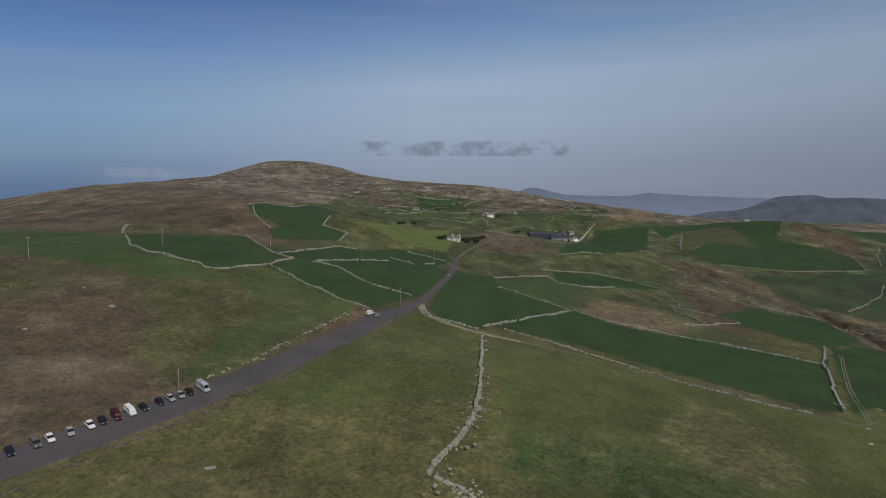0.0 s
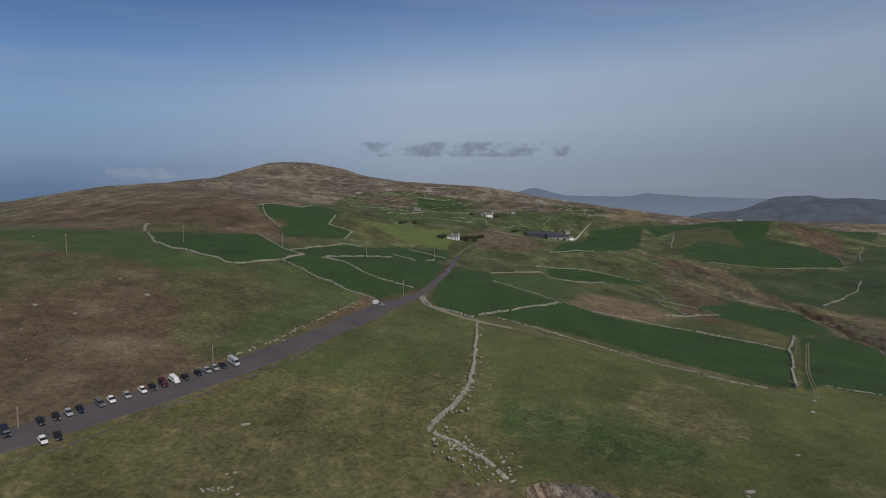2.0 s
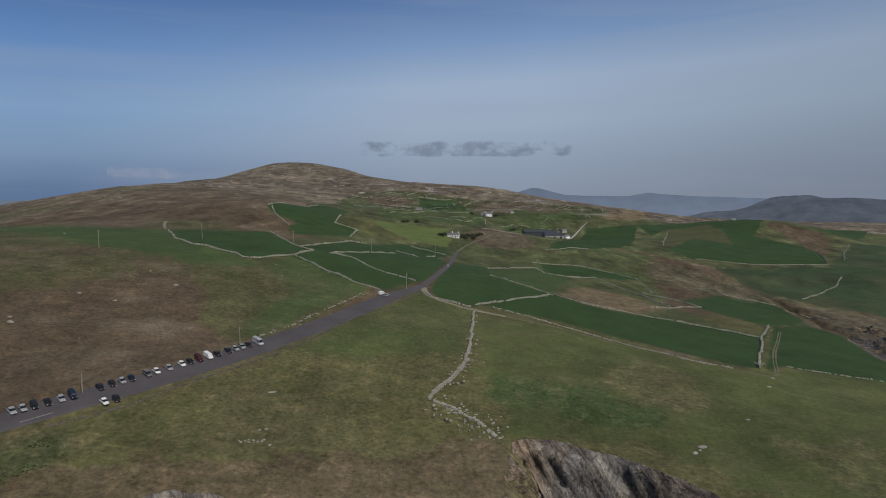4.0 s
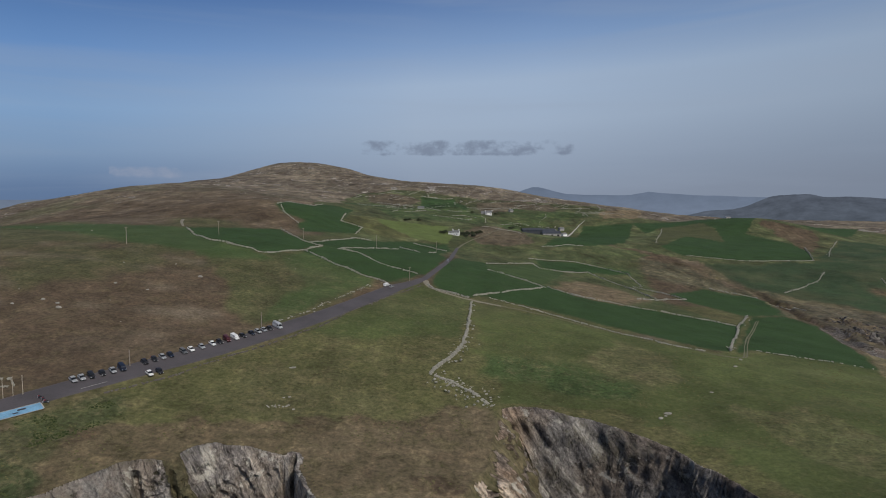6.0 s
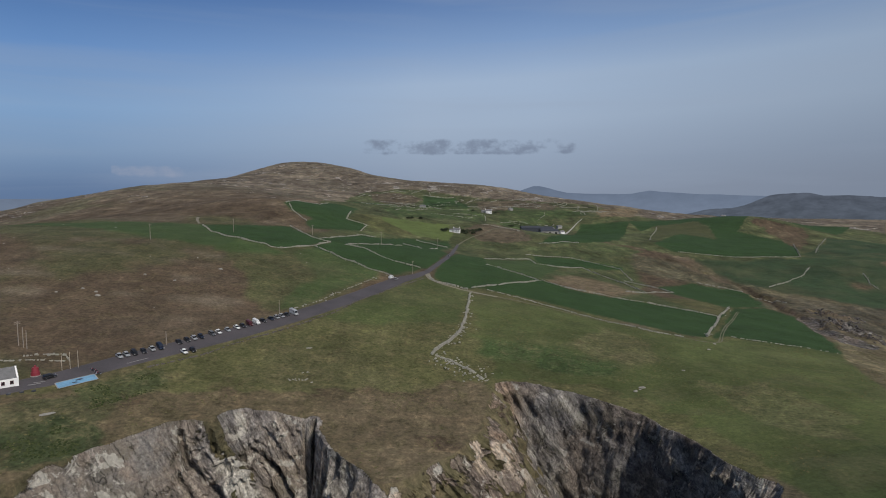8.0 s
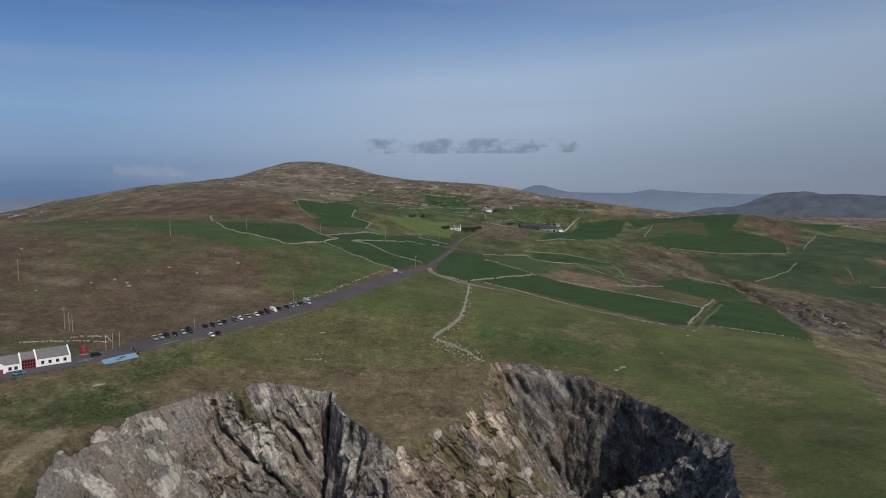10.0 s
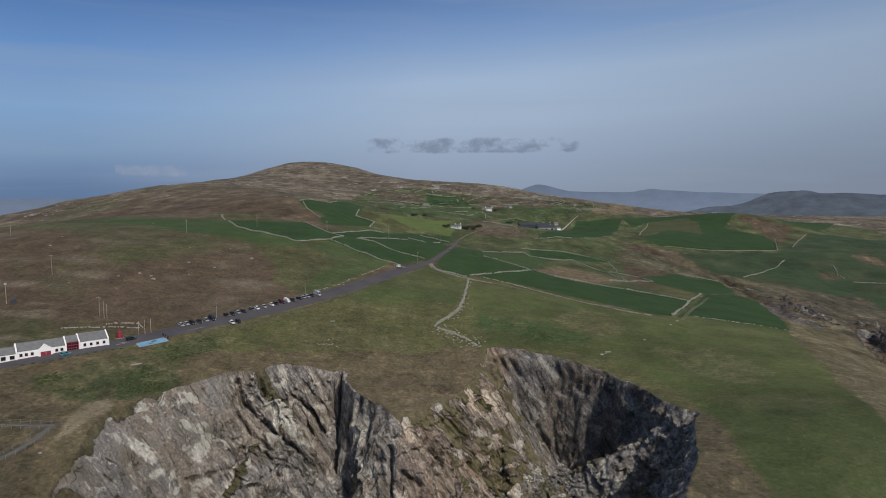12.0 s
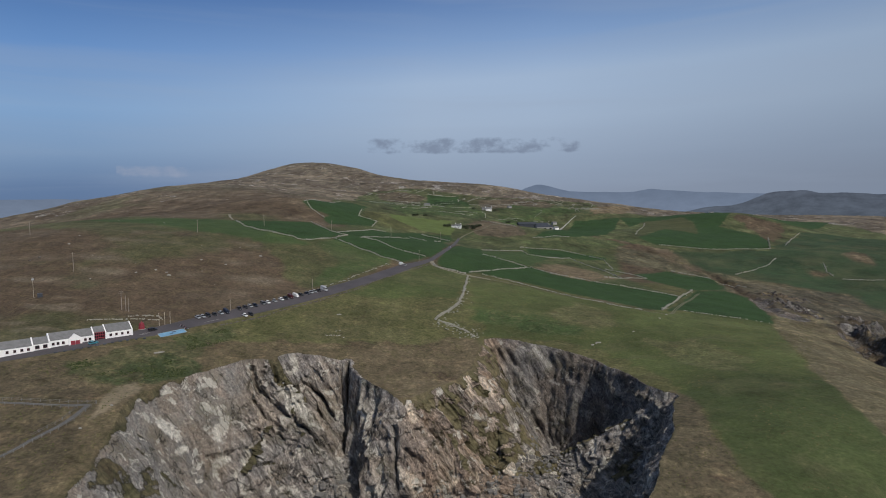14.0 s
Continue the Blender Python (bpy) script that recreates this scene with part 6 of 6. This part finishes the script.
def motorcycle(x, y, turn):
    """A parked motorcycle leaning on its stand."""
    top = new("motorcycle")
    top.matrix_world = pose(x, y, gz(x, y) + 0.18, 0, 8, turn)
    for v in (-0.72, 0.72):
        bm = bmesh.new()
        ring = [[bm.verts.new((0.07 * math.cos(b), v + (0.26 + 0.06 * math.sin(b)) * math.cos(a), 0.32 + (0.26 + 0.06 * math.sin(b)) * math.sin(a))) for b in (0, 1.57, 3.14, 4.71)] for a in [k * math.pi / 7 for k in range(14)]]
        for k in range(14):
            for q in range(4):
                bm.faces.new((ring[k][q], ring[(k + 1) % 14][q], ring[(k + 1) % 14][(q + 1) % 4], ring[k][(q + 1) % 4]))
        part("tyre", bm, RUBBER, top)
        bm = bmesh.new()
        bmesh.ops.create_cone(bm, cap_ends=True, segments=10, radius1=0.2, radius2=0.2, depth=0.06, matrix=pose(0, v, 0.32, 0, 90, 0))
        part("rim", bm, STEEL, top)
    for name, a0, a1, b0, b1, c0, c1, mat in (("engine", -0.16, 0.16, -0.3, 0.25, 0.28, 0.62, SHEDROOF), ("fuel_tank", -0.14, 0.14, -0.02, 0.42, 0.66, 0.9, REDPAINT), ("seat", -0.13, 0.13, -0.68, -0.03, 0.68, 0.82, RUBBER), ("handlebar", -0.38, 0.38, 0.46, 0.5, 0.98, 1.02, RUBBER), ("fork", -0.1, 0.1, 0.5, 0.62, 0.36, 0.96, STEEL), ("exhaust_pipe", 0.17, 0.25, -0.7, 0.1, 0.28, 0.37, STEEL)):
        bm = bmesh.new()
        box(bm, a0, a1, b0, b1, c0, c1)
        bmesh.ops.bevel(bm, geom=list(bm.edges), offset=0.018, segments=2, affect="EDGES")
        part(name, bm, mat, top)
    return tagged(top, "dark motorcycle parked on the tarmac beside the blue panel", "motorcycle", "parked motorcycles")


for x, y, turn in ((-111.0, 83.6, 70), (-109.6, 83.0, 60), (-108.2, 82.0, 95)):
    motorcycle(x, y, turn)


def pole(x, y, high, r, name, label, category, mat, arms=0):
    top = new(name)
    top.matrix_world = pose(x, y, gz(x, y), 0, 0, 35)
    bm = bmesh.new()
    bmesh.ops.create_cone(bm, cap_ends=True, segments=8, radius1=r, radius2=r * 0.7, depth=high + 1, matrix=pose(0, 0, high / 2 - 0.5))
    part("shaft", bm, mat, top)
    for k in range(arms):
        bm = bmesh.new()
        box(bm, -0.9, 0.9, -0.06, 0.06, high - 0.5 - k * 0.6, high - 0.36 - k * 0.6)
        part("crossarm", bm, mat, top)
    return tagged(top, label, category, "flagpoles" if name == "flagpole" else "poles on the moor")


FLAGWHITE = material("weathered_pole", (0.44, 0.39, 0.31), 0.6, spots=0.12)
for x, y in ((-119.4, 81.4), (-117.8, 83.0), (-116.2, 84.6)):
    ob = pole(x, y, 5.5, 0.085, "flagpole", "bare pale buff flagpole beside the car park", "flagpole", FLAGWHITE)
    bm = bmesh.new()
    bmesh.ops.create_uvsphere(bm, u_segments=10, v_segments=6, radius=0.13, matrix=pose(0, 0, 5.52))
    part("finial", bm, FLAGWHITE, ob)
for x, y, h, arms in ((-143, 95, 8.5, 2), (-140.6, 94, 7.0, 0), (-139, 93.4, 6.4, 0), (-194, 141, 10, 1), (-172, 243, 9, 1), (-144, 301, 9, 1), (-95, 323, 9, 1), (-18.5, 255, 8, 1), (-272, 218, 9, 1), (-99.6, 109.6, 5.5, 0), (-71.4, 155.4, 6, 0), (-48, 346, 9, 1), (-6, 400, 9, 1)):
    pole(x, y, h, 0.16, "utility_pole", "weathered wooden utility pole on the moor", "pole", POLEWOOD, arms)
mast = pole(-187, 101, 9.5, 0.09, "radio_mast", "pale slender radio mast with a small hut", "mast", FLAGWHITE)
bm = bmesh.new()
box(bm, -0.5, 0.5, -0.1, 0.1, 8.2, 9.0)
part("aerial", bm, STEEL, mast)
bm = bmesh.new()
box(bm, 1.4, 3.4, -1.0, 1.0, -0.4, 1.9)
bmesh.ops.bevel(bm, geom=list(bm.edges), offset=0.06, segments=1, affect="EDGES")
part("hut", bm, SHEDROOF, mast)


def railing(pts, label="low wire fence with grey posts along the footpath"):
    top = new("fence")
    x0, y0 = pts[0]
    top.matrix_world = pose(x0, y0, gz(x0, y0))
    z0 = gz(x0, y0)
    for a, b in zip(pts, pts[1:]):
        n = max(1, int(math.dist(a, b) / 2.4))
        spots = [(a[0] + (b[0] - a[0]) * k / n, a[1] + (b[1] - a[1]) * k / n) for k in range(n + 1)]
        for x, y in spots[:-1]:
            bm = bmesh.new()
            z = gz(x, y) - z0
            box(bm, x - x0 - 0.05, x - x0 + 0.05, y - y0 - 0.05, y - y0 + 0.05, z - 0.3, z + 1.05)
            part("post", bm, RAILGREY, top)
        for h in (0.55, 1.0):
            bm = bmesh.new()
            for (xa, ya), (xb, yb) in zip(spots, spots[1:]):
                za, zb = gz(xa, ya) - z0 + h, gz(xb, yb) - z0 + h
                vs = [bm.verts.new((p[0] - x0, p[1] - y0, p[2] + d)) for p in ((xa, ya, za), (xb, yb, zb)) for d in (-0.025, 0.025)]
                vt = [bm.verts.new(v.co + Vector((0.04, 0.03, 0))) for v in vs]
                bm.faces.new((vs[0], vs[2], vs[3], vs[1])), bm.faces.new((vt[0], vt[1], vt[3], vt[2]))
                bm.faces.new((vs[1], vs[3], vt[3], vt[1])), bm.faces.new((vs[0], vt[0], vt[2], vs[2]))
            part("rail", bm, RAILGREY, top)
    return tagged(top, label, "fence")


railing([(-160, 7.4), (-132, 9.4), (-118, 10.4), (-104.8, 12.2)])
railing([(-150, 5.4), (-132, 6.6), (-118, 7.4), (-108.4, 8.4), (-108.2, 1.4), (-110.6, -8.4)])
railing([(-104.8, 12.2), (-105, 1.6), (-107.4, -8.6), (-111.4, -20.6), (-119.4, -38.6)])


# ---------------------------------------------------------------- farm, houses and bushes


def house(x, y, turn, length, depth, eave, ridge, label, roof_mat=SLATE, wall_mat=WHITEWASH, openings=(), chimneys=(), name="house"):
    top = new(name)
    top.matrix_world = pose(x, y, gz(x, y), 0, 0, turn)
    h = length / 2
    bm = bmesh.new()
    gabled_wall(bm, -h, h, -depth / 2, depth / 2, -3, eave, ridge)
    part("wall", bm, wall_mat, top)
    bm = bmesh.new()
    gable_roof(bm, -h - 0.25, h + 0.25, depth / 2, -depth / 2, eave + 0.02, ridge + 0.02, 0.18, 0.3)
    roof = part("roof", bm, roof_mat, top)
    for u in chimneys:
        bm = bmesh.new()
        box(bm, u - 0.4, u + 0.4, -0.35, 0.35, ridge - 0.5, ridge + 1.1)
        part("chimney", bm, wall_mat, roof)
    for u, z0, w, hh in openings:
        bm = bmesh.new()
        box(bm, u - w / 2, u + w / 2, -depth / 2 - 0.05, -depth / 2 - 0.003, z0, z0 + hh)
        part("window", bm, DARKGLASS, top)
    return tagged(top, label, "shed" if name == "farm_shed" else "house")


house(12, 538, -12, 7.4, 5, 3.1, 4.9, "white two-storey roadside house with a dark slate roof", openings=((-2.6, 0.5, 0.7, 0.8), (-1.0, 0.5, 0.7, 0.8), (0.8, 0.05, 0.8, 1.7), (2.6, 0.5, 0.7, 0.8), (-2.6, 2.0, 0.7, 0.7), (0.0, 2.0, 0.7, 0.7), (2.6, 2.0, 0.7, 0.7)), chimneys=(-3.2, 3.2))
house(6.0, 539.3, -12, 3.6, 3.8, 1.9, 3.0, "white lean-to annexe beside the house")
house(112, 684, 8, 26, 11, 4.2, 6.8, "long dark-roofed farm shed", SHEDROOF, SHEDROOF, name="farm_shed")
house(136, 680, 8, 24, 12, 4.4, 7.2, "long dark-roofed farm shed", SHEDROOF, CONCRETE, ((-8, 0, 3, 3), (0, 0, 3, 3), (8, 0, 3, 3)), name="farm_shed")
house(129, 698, 8, 30, 11, 4.2, 6.8, "long dark-roofed farm shed", SHEDROOF, SHEDROOF, name="farm_shed")
house(158, 706, 30, 7, 5, 2.6, 4.4, "small white farm cottage by the yard", name="house")
house(147, 722, 10, 7, 5, 2.4, 4.0, "small grey outbuilding of the farmyard", wall_mat=CONCRETE, name="farm_shed")
house(160, 735, 20, 7, 5, 2.4, 4.0, "small grey outbuilding above the farm lane", wall_mat=CONCRETE, name="farm_shed")
house(64, 795, 5, 9, 6, 3.6, 5.8, "cream far house on the hillside", openings=((-3, 1, 1.2, 1.2), (3, 1, 1.2, 1.2)), chimneys=(-5, 5))
house(56, 800, 5, 5, 5, 2.4, 4.2, "cream far outhouse on the hillside", wall_mat=CONCRETE)
house(103, 850, 20, 6, 5, 2.4, 4.2, "small pale far cottage", wall_mat=CONCRETE)
house(496, 962, 10, 9, 5, 2.6, 4.4, "white far bungalow on the ridge")
house(-36, 800, -8, 9, 5, 2.4, 4.0, "pale ruined far cottage", SLATE, CONCRETE)
bm = bmesh.new()


def bush(x, y, high, wide, label="dark wind-bent bush beside the house"):
    """A shrub: short stems under a ragged crown of small leaf clumps."""
    r = np.random.default_rng(int(abs(x * 31 + y * 17)))
    top = new("bush")
    top.matrix_world = pose(x, y, gz(x, y))
    bm = bmesh.new()
    for _ in range(4):
        bmesh.ops.create_cone(bm, cap_ends=True, segments=5, radius1=0.12, radius2=0.04, depth=high * 0.8, matrix=pose(r.normal() * 0.3, r.normal() * 0.3, high * 0.35, r.uniform(-25, 25), r.uniform(-25, 25)))
    part("trunk", bm, BARK, top)
    verts, faces = [], []
    for _ in range(420):
        a, q = r.uniform(0, 6.28), r.uniform() ** 0.5
        c = np.array([math.cos(a) * q * wide / 2, math.sin(a) * q * wide / 2, high * (0.3 + 0.7 * r.uniform() * (1 - q * q * 0.7))])
        pts = c + r.normal(size=(4, 3)) * 0.24
        verts += pts.tolist()
        n = len(verts)
        faces += [(n - 4, n - 3, n - 2), (n - 4, n - 2, n - 1), (n - 3, n - 1, n - 2), (n - 4, n - 1, n - 3)]
    me = bpy.data.meshes.new("crown")
    me.from_pydata(verts, [], faces)
    me.materials.append(BUSH)
    crown = new("crown", me)
    crown.parent = top
    return tagged(top, label, "bush", "bushes of the townland")


bm.free()
for x, y, h, w in ((-1, 532, 3.5, 5), (1, 541, 4, 5), (-4, 536, 3, 4), (19, 540, 4, 6), (24, 543, 4.5, 6), (29, 546, 4, 6), (34, 549, 4, 5), (22, 533, 3, 5), (30, 536, 3, 5), (38, 556, 4, 6), (-44, 590, 3, 5), (-40, 596, 3, 4), (-30, 600, 3, 5), (40, 800, 4, 6), (75, 805, 4, 6), (88, 690, 3, 6), (84, 682, 3, 5)):
    bush(x, y, h, w)

# ---------------------------------------------------------------- tussocks and scrub


def tufts(name, count, box_, where, mat, size, label, seed):
    """Ragged clumps of blades over the open ground, in one mesh."""
    r = np.random.default_rng(seed)
    x, y = r.uniform(box_[0], box_[1], count), r.uniform(box_[2], box_[3], count)
    keep = where(x, y)
    x, y = x[keep], y[keep]
    z = land(x, y)
    n = len(x)
    s = r.uniform(0.45, 1.0, n) * size
    a = r.uniform(0, 6.28, n)
    base = np.array([(math.cos(k * 1.2566), math.sin(k * 1.2566), -0.15) for k in range(5)] + [(0.2, 0.0, 0.62), (-0.2, 0.15, 0.5)])
    pts = base[None] * (1 + r.uniform(-0.35, 0.35, (n, 7, 3))) * s[:, None, None]
    c, q = np.cos(a)[:, None], np.sin(a)[:, None]
    pts = np.stack([pts[..., 0] * c - pts[..., 1] * q + x[:, None], pts[..., 0] * q + pts[..., 1] * c + y[:, None], pts[..., 2] + z[:, None]], -1)
    tri = np.array([(0, 1, 5), (1, 2, 6), (2, 3, 6), (3, 4, 6), (4, 0, 5), (5, 1, 6), (4, 5, 6)])
    faces = (tri[None] + 7 * np.arange(n)[:, None, None]).reshape(-1, 3)
    me = bpy.data.meshes.new(name)
    me.from_pydata(pts.reshape(-1, 3).tolist(), [], faces.tolist())
    me.materials.append(mat)
    return tagged(new(name, me), label, "grass" if mat is TUSSOCK else "scrub", kind="stuff")


def on_top(x, y):
    wx = inside(x, y, COAST) & (to_path(x, y, [(p[0], p[1]) for p in RIM]) > 1.2)
    return wx & (to_path(x, y, ROAD) > 8.5)


def in_turf(x, y):
    return on_top(x, y) & (fbm(x / 18, y / 18, 0, 4, 95) > 0.02) & inside(x, y, [(-175, 20), (-112, 80), (-60, 158), (-14, 250), (12, 232), (60, 218), (120, 176), (150, 190), (230, 200), (180, 120), (140, 40), (100, -40), (50, -60), (-110, -60), (-180, -30)])


def in_scrub(x, y):
    green = inside(x, y, [(-119, 34), (-111, 48), (-102, 55), (-93, 51), (-90, 41), (-106, 32)]) | inside(x, y, [(-110, 70), (-102, 80), (-94, 89), (-86, 82), (-99, 61)]) | inside(x, y, [(-133, 34), (-126, 46), (-121, 42), (-128, 33)])
    return on_top(x, y) & (fbm(x / 5, y / 5, 0, 4, 96, 0.6) > 0.05) & green


tufts("tussocks", 26000, (-180, 230, -60, 250), in_turf, TUSSOCK, 0.42, "bleached tussocks of rough grass on the headland", 21)
tufts("scrub", 9000, (-135, -84, 30, 90), in_scrub, SCRUB, 0.5, "low dark green scrub beside the cliff", 22)
